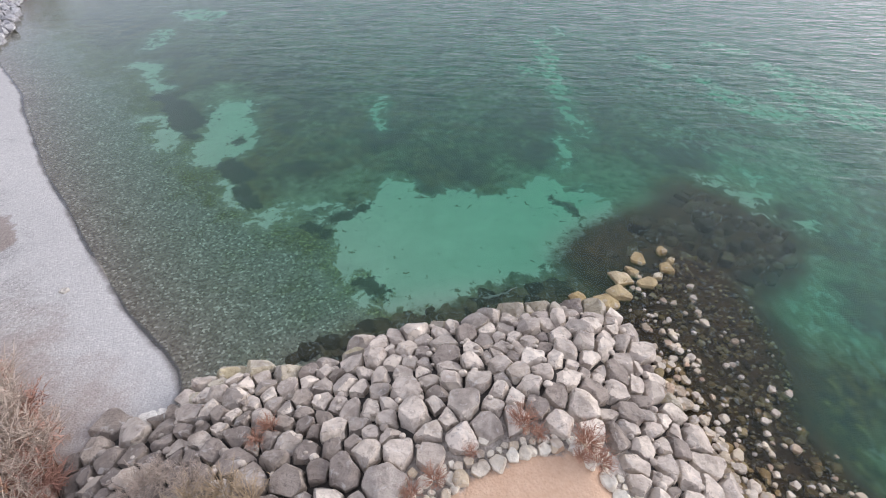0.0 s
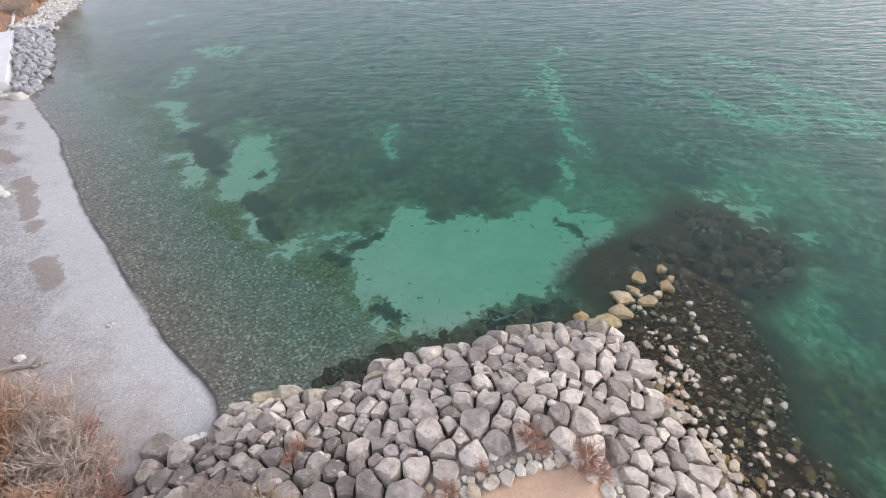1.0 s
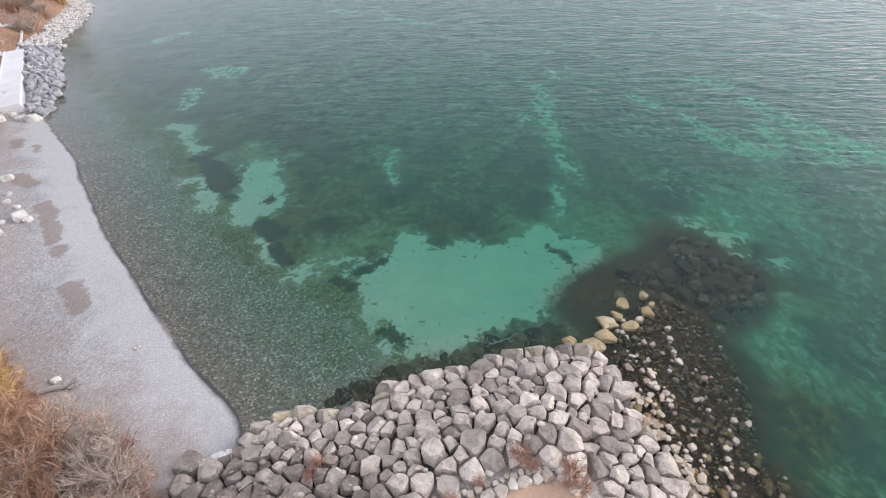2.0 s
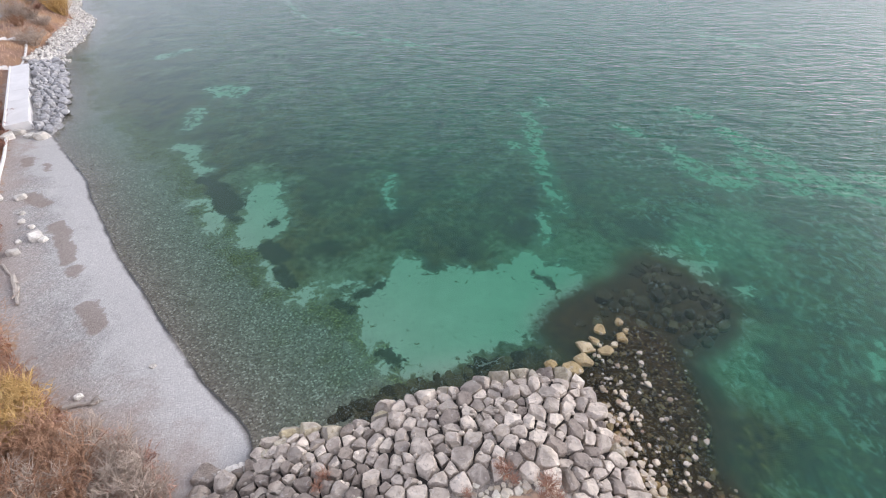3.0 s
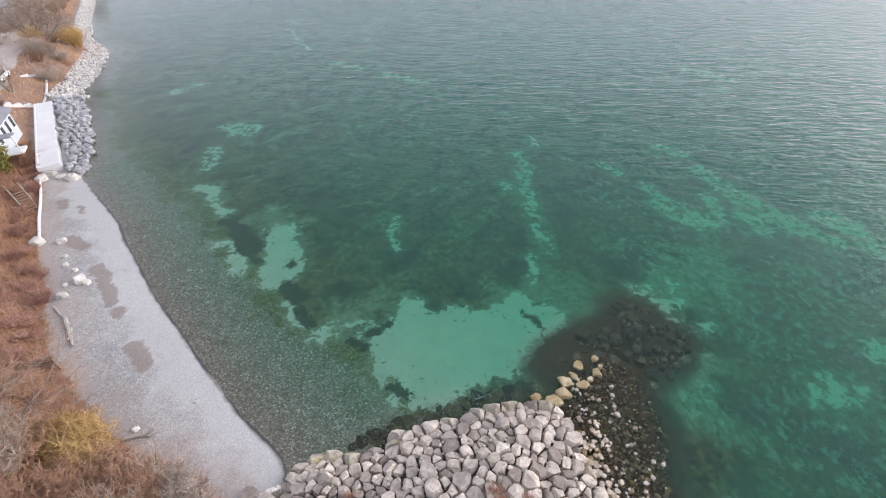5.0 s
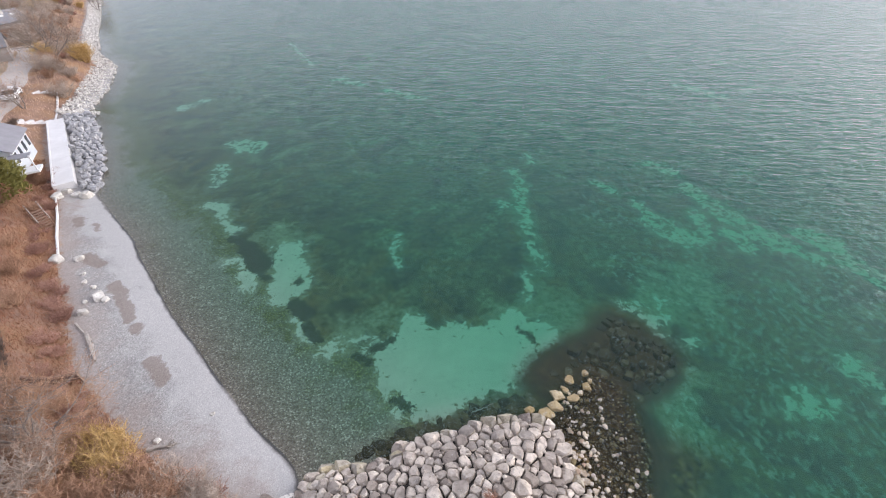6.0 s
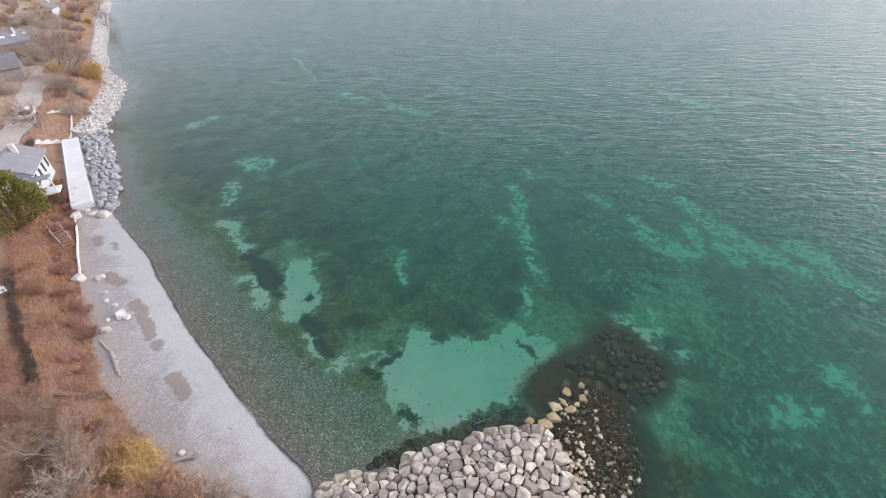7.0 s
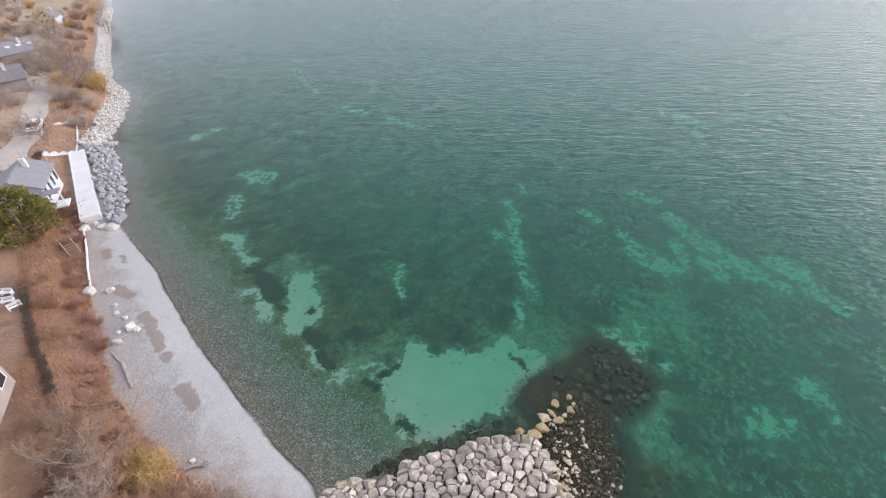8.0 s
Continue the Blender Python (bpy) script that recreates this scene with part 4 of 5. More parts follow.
# ---- grey quarry-rock revetment below the concrete deck ----
revet = tagged(empty("rock_revetment"), "revetment of loose blue-grey quarry rock beside the concrete deck", "rock revetment")
REVET = [(-46.9, 42.6), (-44.4, 42.6), (-45.3, 44.8), (-46.6, 47.2), (-48.8, 50.2), (-50.8, 53.6), (-53.8, 57.4), (-57.4, 62.0), (-61.2, 67.0), (-64.4, 66.0), (-63.6, 63.6)]
sx_, sr_ = pack(REVET, lambda x, y: 0.42, 41)
rest_v, rest_f, rest_n = [], [], 0
lim = poly_sdf(sx_[:, 0], sx_[:, 1], LAND)
off_deck = line_dist(sx_[:, 0], sx_[:, 1], [(-48.0, 42.5), (-64.2, 62.8)]) > 1.05 + sr_
for count, i in enumerate(k for k in range(len(sx_)) if off_deck[k]):
    tall = sr_[i] * rng.uniform(0.7, 1.0)
    co, _ = stone_verts(BALL2, cell_reach(i, sx_, sr_, 0.06, 1.4), tall, rng, cuts=8, boxy=11.0, slope=0.9)
    seat = (*sx_[i], 0.05 + min(0.26 * max(lim[i], 0), 0.9) + rng.uniform(-0.1, 0.2))
    tip = np.array(Euler((rng.uniform(-0.5, 0.5), rng.uniform(-0.5, 0.5), 0)).to_matrix())
    co = co @ tip.T
    if count < 300:
        link_mesh("rock", co, BALL2[1], MAT_BLUE_ROCK, revet, seat, crease=15)
    else:
        rest_v.append(co + np.array(seat))
        rest_f += [[q + rest_n for q in f] for f in BALL2[1]]
        rest_n += len(co)
if rest_v:
    tagged(link_mesh("revetment_rubble", np.concatenate(rest_v), rest_f, MAT_BLUE_ROCK, None, crease=15), "loose blue-grey quarry rocks filling the revetment", "rocks", kind="stuff")

# ---- pale limestone rock along the far shore ----
vs, fs, off = [], [], 0
shore_far = [(-60.6, 67.0), (-64.4, 69.6), (-65.6, 73.2), (-67.6, 78.8), (-71.2, 86.4), (-75.4, 94.2), (-81.0, 99.6), (-86.0, 104.4), (-92.8, 114.4), (-100.8, 126.0), (-111.2, 142.8), (-127.0, 167.0), (-152.0, 208.0)]
for (ax, ay), (bx, by) in zip(shore_far, shore_far[1:]):
    length = math.hypot(bx - ax, by - ay)
    for k in range(int(length * 32)):
        u, v = rng.rand(), rng.rand() ** 0.8 * (5.2 if ay < 90 else 3.8) - 1.2
        x, y = ax + (bx - ax) * u - 0.85 * v, ay + (by - ay) * u - 0.5 * v
        r = rng.uniform(0.1, 0.3) * (1.0 + 0.8 * (rng.rand() < 0.1))
        vs.append(BALL0[0] * [r, r * rng.uniform(0.6, 1), r * 0.7] * (0.75 + 0.5 * rng.rand(len(BALL0[0]), 1)) + [x, y, 0.1 + 0.16 * max(v, 0)])
        fs += [[i + off for i in f] for f in BALL0[1]]
        off += len(BALL0[0])
tagged(link_mesh("shore_rocks", np.concatenate(vs), fs, MAT_SHORE, None, crease=12), "pale limestone rocks heaped along the far shore", "shore rocks", kind="stuff")

# ---- loose rocks on the shingle ----
for x, y, r, m in ((-36.94, 28.88, 0.5, MAT_CREAM), (-31.39, 23.62, 0.62, MAT_CREAM), (-30.67, 23.33, 0.35, MAT_CREAM), (-31.50, 21.62, 0.45, MAT_CREAM), (-38.83, 28.44, 0.7, MAT_CREAM), (-47.82, 40.56, 0.75, MAT_CREAM),
                   (-47.54, 41.84, 0.6, MAT_CREAM), (-44.73, 41.20, 0.8, MAT_CREAM), (-46.00, 41.31, 0.6, MAT_CREAM), (-18.77, 10.47, 0.24, MAT_CREAM), (-16.16, 12.62, 0.2, MAT_CREAM), (-32.81, 24.89, 0.3, MAT_CREAM),
                   (-34.07, 25.47, 0.28, MAT_CREAM), (-35.00, 26.67, 0.26, MAT_CREAM), (-32.22, 22.90, 0.25, MAT_CREAM), (-7.87, 7.81, 0.34, MAT_EDGE), (-7.24, 8.30, 0.4, MAT_EDGE), (-8.37, 8.64, 0.28, MAT_EDGE), (-8.39, 7.50, 0.3, MAT_CREAM), (-8.76, 7.25, 0.36, MAT_CREAM), (-9.23, 7.05, 0.4, MAT_CREAM), (-9.68, 6.93, 0.32, MAT_CREAM), (-10.18, 6.81, 0.34, MAT_CREAM), (-10.64, 7.08, 0.26, MAT_CREAM), (-6.63, 9.35, 0.45, MAT_EDGE), (-6.93, 9.05, 0.3, MAT_EDGE)):
    s = lone_stone("beach_rock", x, y, float(gz([x], [y])[0]) + r * 0.2, r, r * 0.7, rng.uniform(0, 3), m, rng, tall=r * 0.6)
    tagged(s, "pale rock lying on the grey shingle beach", "rock", group="rocks on the beach")


# ---- driftwood ----
def tube(points, radii, sides=7):
    """Verts and faces of a tapered limb through the points."""
    pts = [Vector(p) for p in points]
    vs, fs = [], []
    for i, (p, r) in enumerate(zip(pts, radii)):
        d = (pts[min(i + 1, len(pts) - 1)] - pts[max(i - 1, 0)]).normalized()
        a = d.cross(Vector((0.3, 0.2, 1.0))).normalized()
        b = d.cross(a)
        for k in range(sides):
            t = 2 * math.pi * k / sides
            vs.append(tuple(p + (a * math.cos(t) + b * math.sin(t)) * r))
    for i in range(len(pts) - 1):
        for k in range(sides):
            a, b = i * sides + k, i * sides + (k + 1) % sides
            fs.append((a, b, b + sides, a + sides))
    fs.append(tuple(range(sides))[::-1])
    fs.append(tuple(range((len(pts) - 1) * sides, len(pts) * sides)))
    return vs, fs


def merge(pieces):
    vs, fs = [], []
    for v, f in pieces:
        o = len(vs)
        vs += v
        fs += [tuple(i + o for i in q) for q in f]
    return vs, fs


def log(ax, ay, bx, by, r, label, material=MAT_WOOD, lift=0.0, stubs=2):
    pts, rads = [], []
    za, zb = float(gz([ax], [ay])[0]), float(gz([bx], [by])[0])
    for k in range(8):
        u = k / 7
        pts.append((ax + (bx - ax) * u + rng.uniform(-0.05, 0.05), ay + (by - ay) * u + rng.uniform(-0.05, 0.05), za + (zb - za) * u + r * 0.8 + lift))
        rads.append(r * (1.05 - 0.5 * u) * rng.uniform(0.9, 1.1))
    pieces = [tube(pts, rads)]
    for k in range(stubs):
        p = Vector(pts[rng.randint(2, 7)])
        q = p + Vector((rng.uniform(-0.6, 0.6), rng.uniform(-0.6, 0.6), rng.uniform(0.05, 0.3)))
        pieces.append(tube([p, (p + q) / 2 + Vector((0, 0, 0.05)), q], [r * 0.4, r * 0.3, r * 0.15], 5))
    v, f = merge(pieces)
    return tagged(link_mesh("driftwood_log", v, f, material), label, "driftwood")


log(-18.97, 9.82, -17.51, 10.28, 0.13, "bleached driftwood log lying on the shingle")
log(-17.80, 10.04, -17.42, 10.43, 0.09, "short bleached driftwood branch on the shingle", stubs=1)
log(-29.38, 19.09, -27.00, 16.60, 0.16, "grey driftwood log at the back of the beach")
log(-31.08, 20.24, -28.65, 18.62, 0.1, "thin grey driftwood pole beside the shrubs")
log(-28.32, 18.23, -27.43, 17.08, 0.1, "short driftwood log at the back of the beach")
log(-18.20, 8.53, -16.23, 7.56, 0.12, "pale driftwood branch under the golden shrub")
log(-26.45, 7.26, -23.61, 7.83, 0.22, "long pale fallen trunk among the bare shrubs", stubs=4)
log(1.91, 13.22, 2.99, 13.62, 0.05, "thin pale driftwood stick on the stones", lift=0.02, stubs=1).location.z = 0.35


# ---- shrubs, tufts and trees ----
def twig_shrub(seed, r, h, stems, subs, thick, spread=1.0, curl=0.3):
    """A bare many-stemmed shrub: stems fan out from the base, each with side twigs."""
    g = np.random.RandomState(seed)
    pieces = []
    for s in range(stems):
        a, out = g.uniform(0, 6.28), r * math.sqrt(g.rand()) * spread
        base = Vector((math.cos(a) * out * 0.3, math.sin(a) * out * 0.3, -0.05))
        tip = Vector((math.cos(a) * out + g.normal() * 0.15 * r, math.sin(a) * out + g.normal() * 0.15 * r, h * g.uniform(0.55, 1.0) * (1 - 0.25 * (out / r) ** 2)))
        mid = base.lerp(tip, 0.5) + Vector((g.normal(), g.normal(), 0.6)) * curl * 0.25 * h
        pieces.append(tube([base, mid, tip], [thick, thick * 0.7, thick * 0.2], 3))
        for k in range(subs):
            u = g.uniform(0.3, 0.95)
            p = base.lerp(mid, u * 2) if u < 0.5 else mid.lerp(tip, u * 2 - 1)
            d = Vector((g.normal(), g.normal(), abs(g.normal()) * 0.8 + 0.2)).normalized() * h * g.uniform(0.15, 0.4)
            pieces.append(tube([p, p + d * 0.55 + Vector((0, 0, 0.03)), p + d], [thick * 0.55, thick * 0.4, thick * 0.12], 3))
    return merge(pieces)


def shrub_kind(name, seeds_, r, h, stems, subs, thick, material, label, category="shrub", group=""):
    made = []
    for s in seeds_:
        v, f = twig_shrub(s, r, h, stems, subs, thick)
        ob = link_mesh(name, v, f, material, flat=True)
        ob.location = (0, 0, -50)
        made.append(tagged(ob, label, category, group))
    return made


def plant(kinds, x, y, size, first):
    """The first of a kind is moved to its place, later ones are copies."""
    k = kinds[rng.randint(len(kinds))]
    m = Matrix.LocRotScale((x, y, float(gz([x], [y])[0])), Euler((0, 0, rng.uniform(0, 6.28))), None)
    if k in first:
        ob = copy_thing(k, m)
    else:
        first.add(k)
        ob = k
        ob.matrix_basis = m
    ob.scale = (size, size, size * rng.uniform(0.8, 1.2))
    return ob


first = set()
brown = shrub_kind("brown_shrub", (1, 2, 3, 4), 1.3, 1.5, 60, 9, 0.022, MAT_TWIG, "leafless brown shrub on the bank behind the beach", group="bare shrubs on the bank")
red = shrub_kind("red_shrub", (5, 6, 7), 1.1, 1.1, 60, 9, 0.02, MAT_RED_TWIG, "leafless red-brown shrub at the edge of the beach", group="red shrubs by the beach")
gold = shrub_kind("golden_shrub", (8, 9), 1.6, 2.4, 80, 14, 0.024, MAT_GOLD_TWIG, "golden willow shrub at the back of the beach")
pale = shrub_kind("grey_shrub", (10, 11), 1.5, 1.9, 60, 12, 0.022, MAT_PALE_TWIG, "leafless grey shrub beside the groyne")
straw = shrub_kind("straw_tuft", (12, 13), 0.8, 0.9, 70, 2, 0.012, surface("dry_straw", (0.3, 0.225, 0.145), (0.48, 0.37, 0.25), 2, 0.9, 0.1), "tuft of dry straw-coloured stems among the boulders", "dry grass")
rust = shrub_kind("rust_tuft", (14, 15), 0.5, 0.4, 80, 3, 0.01, surface("rusty_stems", (0.3, 0.15, 0.1), (0.48, 0.28, 0.2), 2, 0.9, 0.1), "tuft of dry rust-coloured stems by the stone edging", "dry grass")

BELT = BUSH + [(-52.0, 48.0)]
for (ax, ay), (bx, by) in zip(BELT, BELT[1:]):
    length = math.hypot(bx - ax, by - ay)
    nx_, ny_ = -(by - ay) / length, (bx - ax) / length      # inland
    for k in range(int(length * 1.4)):
        u, v = rng.rand(), rng.uniform(0.2, 1.8)
        plant(red, ax + (bx - ax) * u + nx_ * v, ay + (by - ay) * u + ny_ * v, rng.uniform(0.45, 0.85), first)
    for k in range(int(length * (1.5 if ay < 16 else 0.35))):
        u, v = rng.rand(), rng.uniform(1.2, 4.8)
        plant(brown, ax + (bx - ax) * u + nx_ * v, ay + (by - ay) * u + ny_ * v, rng.uniform(0.6, 1.1), first)
for k in range(45):     # thicker growth near the groyne
    x, y = rng.uniform(-26, -14.5), rng.uniform(-4, 10)
    if poly_sdf(np.array([x]), np.array([y]), BUSH_AREA)[0] > 0.6:
        plant(brown if rng.rand() < 0.7 else pale, x, y, rng.uniform(0.8, 1.4), first)
for x, y, s in ((-20.04, 8.75, 1.0), (-21.20, 9.27, 0.9), (-19.26, 8.11, 0.8)):
    plant(gold, x, y, s, first)
for x, y, s in ((-12.90, 5.96, 1.0), (-11.87, 5.05, 0.9), (-14.55, 7.24, 1.0), (-11.23, 3.94, 0.8), (-13.71, 6.50, 1.0), (-16.34, 7.75, 1.0), (-12.32, 5.98, 0.8), (-7.14, 4.64, 0.5), (-5.87, 4.49, 0.5)):
    plant(pale, x, y, s, first)
for x, y, s in ((-12.10, 5.61, 1.1), (-13.55, 6.89, 1.1), (-11.17, 4.51, 1.0), (-15.17, 7.70, 1.0), (-10.73, 3.58, 0.9), (-11.75, 4.67, 0.9)):
    plant(red, x, y, s, first)
for x, y, s in ((-4.82, 4.43, 0.8), (-4.06, 4.18, 0.9), (-5.56, 4.13, 0.7)):
    plant(straw, x, y, s, first).location.z += 0.35
for x, y, s in ((2.73, 6.54, 1.1), (3.11, 6.28, 0.7), (4.40, 6.14, 1.1), (4.69, 5.70, 0.9), (4.14, 5.68, 0.6), (-4.57, 6.41, 0.9), (-4.73, 5.93, 0.7), (0.39, 4.99, 0.8), (-0.15, 4.60, 0.8), (1.29, 5.67, 0.5)):
    plant(rust, x, y, s, first).location.z += 0.3


def branch(g, p, d, length, r, level, out, tips):
    n = 4
    pts, rads = [p], [r]
    for k in range(n):
        d = (d + Vector((g.normal(), g.normal(), g.normal())) * 0.16 + Vector((0, 0, 0.05))).normalized()
        p = p + d * length / n
        pts.append(p)
        rads.append(max(r * (1 - 0.55 * (k + 1) / n), 0.006))
    (tips if level == 0 else out).append(tube(pts, rads, 3 if level < 2 else 6))
    if level == 0:
        return
    for k in range(6 if level > 1 else 9):
        u = g.uniform(0.3, 1.0)
        q = pts[min(int(u * n), n - 1)].lerp(pts[min(int(u * n) + 1, n)], (u * n) % 1)
        side = (d + Vector((g.normal(), g.normal(), g.normal() * 0.6)) * 0.75).normalized()
        branch(g, q, side, length * g.uniform(0.45, 0.7), r * 0.42, level - 1, out, tips)


def bare_tree(seed, x, y, h, label, twigs=MAT_TWIG, levels=3):
    g = np.random.RandomState(seed)
    t = tagged(empty("bare_tree", (x, y, float(gz([x], [y])[0]))), label, "tree")
    out, tips = [], []
    for k in range(4):
        a = g.uniform(0, 6.28)
        branch(g, Vector((0.15 * math.cos(a), 0.15 * math.sin(a), -0.1)), Vector((0.45 * math.cos(a), 0.45 * math.sin(a), 1)).normalized(), h * 0.6, h * 0.014, levels, out, tips)
    link_mesh("trunk", *merge(out), MAT_BARK, t)
    link_mesh("crown", *merge(tips), twigs, t, flat=True)
    return t


bare_tree(51, -24.4, 9.5, 6.5, "leafless grey-brown tree among the shrubs behind the beach")
bare_tree(52, -27.0, 11.0, 5.0, "small leafless tree among the brown shrubs")
bare_tree(53, -69.3, 51.4, 8.0, "leafless tree beside the drive by the grey-roofed house")
bare_tree(54, -70.3, 64.8, 6.0, "slim leafless tree beside the parked car")
bare_tree(55, -27.9, 4.2, 5.5, "leafless tree on the lawn near the bank")
for k, (x, y) in enumerate(((-83.59, 90.06), (-102.36, 110.08), (-123.89, 138.82), (-119.79, 157.24), (-140.87, 157.73), (-92.76, 100.91), (-142.67, 187.99), (-170.76, 182.93))):
    bare_tree(60 + k, x, y, rng.uniform(6, 10), "leafless tree among the far lakeside gardens", MAT_GOLD_TWIG if k in (2, 4, 6) else (MAT_PALE_TWIG if k % 2 else MAT_TWIG), 3)


def cedar(x, y, r, h):
    t = tagged(empty("cedar_tree", (x, y, float(gz([x], [y])[0]))), "dense olive-green cedar beside the grey-roofed house", "tree")
    link_mesh("trunk", *tube([(0, 0, -0.1), (0.05, 0, h * 0.5), (0, 0.05, h * 0.95)], [0.25, 0.16, 0.04], 8), MAT_BARK, t)
    g = np.random.RandomState(77)
    n = 5200
    a, up = g.uniform(0, 6.28, n), g.rand(n) ** 1.2
    lump = 1 + 0.16 * np.sin(a * 5 + up * 9) + 0.1 * np.sin(a * 11 - up * 17)
    rad_ = r * np.sqrt(np.clip(1 - (up * 1.02) ** 2.2, 0, 1)) * lump * (0.72 + 0.28 * g.rand(n))
    c = np.stack([np.cos(a) * rad_, np.sin(a) * rad_, 0.4 + up * (h - 0.4)], 1)
    d = np.stack([np.cos(a), np.sin(a), g.uniform(0.2, 1.1, n)], 1) + g.normal(size=(n, 3)) * 0.4
    d /= np.linalg.norm(d, axis=1)[:, None]
    s = np.cross(d, g.normal(size=(n, 3)))
    s /= np.linalg.norm(s, axis=1)[:, None]
    L, W = g.uniform(0.25, 0.5, (n, 1)), g.uniform(0.07, 0.14, (n, 1))
    vs = np.stack([c - d * L * 0.4, c + s * W, c + d * L, c - s * W], 1).reshape(-1, 3)
    link_mesh("crown", vs, [(4 * i, 4 * i + 1, 4 * i + 2, 4 * i + 3) for i in range(n)], MAT_CEDAR, t, flat=True)
    return t


cedar(-51.1, 36.5, 3.7, 6.0)


# ---- concrete deck behind the revetment ----
def prism(outline, z0, z1, bevel=0.0):
    bm = bmesh.new()
    low = [bm.verts.new((x, y, z0)) for x, y in outline]
    top = [bm.verts.new((x, y, z1)) for x, y in outline]
    n = len(outline)
    bm.faces.new(low[::-1])
    bm.faces.new(top)
    for i in range(n):
        bm.faces.new((low[i], low[(i + 1) % n], top[(i + 1) % n], top[i]))
    bmesh.ops.recalc_face_normals(bm, faces=bm.faces)
    if bevel:
        bmesh.ops.bevel(bm, geom=[e for e in bm.edges], offset=bevel, segments=2, affect="EDGES")
    return bm


deck = tagged(empty("concrete_deck"), "long white concrete deck above the quarry-rock revetment", "concrete deck")
d0, d1 = Vector((-48.0, 42.5)), Vector((-64.2, 62.8))            # middle line, near end and far end
dv = (d1 - d0).normalized()
dn = Vector((dv.y, -dv.x))                                       # towards the lake
DECK_Z, DECK_W, BAYS = 1.2, 2.1, 6
for k in range(BAYS):
    a, b = d0.lerp(d1, k / BAYS) + dv * 0.004, d0.lerp(d1, (k + 1) / BAYS) - dv * 0.004
    h = DECK_W / 2
    part("slab", prism([tuple(a + dn * h), tuple(b + dn * h), tuple(b - dn * h), tuple(a - dn * h)], 0.1, DECK_Z, 0.01), MAT_CONCRETE, deck)
a, b, h = d0, d1, DECK_W / 2
part("kerb", prism([tuple(a - dn * h), tuple(b - dn * h), tuple(b - dn * (h + 0.2)), tuple(a - dn * (h + 0.2))], 0.4, DECK_Z + 0.12, 0.03), MAT_CONCRETE, deck, "pale raised concrete kerb")


def wall_run(name, pts, width, height, material, label, category="wall", sunk=0.9):
    """A low wall along a line: one thing, one part for each straight piece."""
    t = tagged(empty(name), label, category)
    line = []
    for (ax, ay), (bx, by) in zip(pts, pts[1:]):
        n = math.ceil(math.hypot(bx - ax, by - ay) / 1.3)
        line += [(ax + (bx - ax) * q / n, ay + (by - ay) * q / n) for q in range(n)]
    line.append(pts[-1])
    for k, ((ax, ay), (bx, by)) in enumerate(zip(line, line[1:])):
        za = float(max(gz([ax], [ay])[0], gz([bx], [by])[0]))
        length, turn = math.hypot(bx - ax, by - ay), math.atan2(by - ay, bx - ax)
        part("wall_piece", box((ax + bx) / 2, (ay + by) / 2, za + (height - sunk) / 2, length - 0.01, width, height + sunk, turn, 0.02), material, t)
    return t


wall_run("garden_wall", [(-73.3, 70.6), (-72.2, 74.3), (-64.8, 62.9)], 0.22, 0.15, MAT_CONCRETE, "pale concrete garden wall beside the deck")
wall_run("garden_path_kerb", [(-65.6, 63.5), (-66.6, 61.4), (-67.3, 59.0)], 0.7, 0.08, MAT_CONCRETE, "pale concrete path between deck and house", "path")
wall_run("beach_kerb", [(-48.28, 40.88), (-44.61, 36.25), (-41.70, 32.31), (-38.62, 28.44)], 0.14, 0.28, MAT_CONCRETE, "low pale concrete kerb at the back of the beach")


# ---- drive and lanes ----
def lane(name, pts, width, label, material=MAT_ROAD):
    vs, fs = [], []
    line = []
    for (ax, ay), (bx, by) in zip(pts, pts[1:]):
        n = max(2, int(math.hypot(bx - ax, by - ay) / 1.5))
        line += [(ax + (bx - ax) * k / n, ay + (by - ay) * k / n) for k in range(n)]
    line.append(pts[-1])
    for i, (x, y) in enumerate(line):
        px, py = line[max(i - 1, 0)]
        qx, qy = line[min(i + 1, len(line) - 1)]
        l = math.hypot(qx - px, qy - py)
        nx_, ny_ = -(qy - py) / l, (qx - px) / l
        for k in range(5):
            o = (k / 4 - 0.5) * width * (1 + 0.12 * math.sin(i * 0.9 + k))
            vs.append((x + nx_ * o, y + ny_ * o))
    z = gz([v[0] for v in vs], [v[1] for v in vs]) + 0.06
    for i in range(len(line) - 1):
        for k in range(4):
            a = i * 5 + k
            fs.append((a, a + 1, a + 6, a + 5))
    return tagged(link_mesh(name, [(x, y, zz) for (x, y), zz in zip(vs, z)], fs, material), label, "lane", kind="structure")


DRIVE = [(-67.1, 51.9), (-71.0, 59.3), (-74.0, 65.4), (-82.0, 77.9), (-89.1, 88.9), (-95.1, 98.4)]
lane("road", DRIVE, 4.0, "pale gravel drive behind the lakeside house")
lane("road", [(-93.5, 96.6), (-98.0, 98.2), (-98.3, 94.9), (-92.7, 85.2)], 3.5, "pale gravel lane among the far gardens")
lane("road", [(-121.4, 124.8), (-126.9, 137.2), (-126.3, 146.1)], 5.0, "pale lane above the far gardens")


lane("walkway", [(-93.0, 110.4), (-102.7, 124.5), (-114.6, 143.8), (-128.8, 167.6), (-148.3, 196.6), (-167.5, 226.6)], 1.6, "grey walkway behind the far shore rocks", MAT_ROOF)


# ---- houses ----
MAT_TAUPE = surface("taupe_siding", (0.3, 0.25, 0.22), (0.42, 0.37, 0.33), 1.0, 0.8, 0.1)

MAT_PALE_ROOF = surface("weathered_shingle", (0.2, 0.195, 0.21), (0.3, 0.29, 0.31), 0.8, 0.85, 0.4)


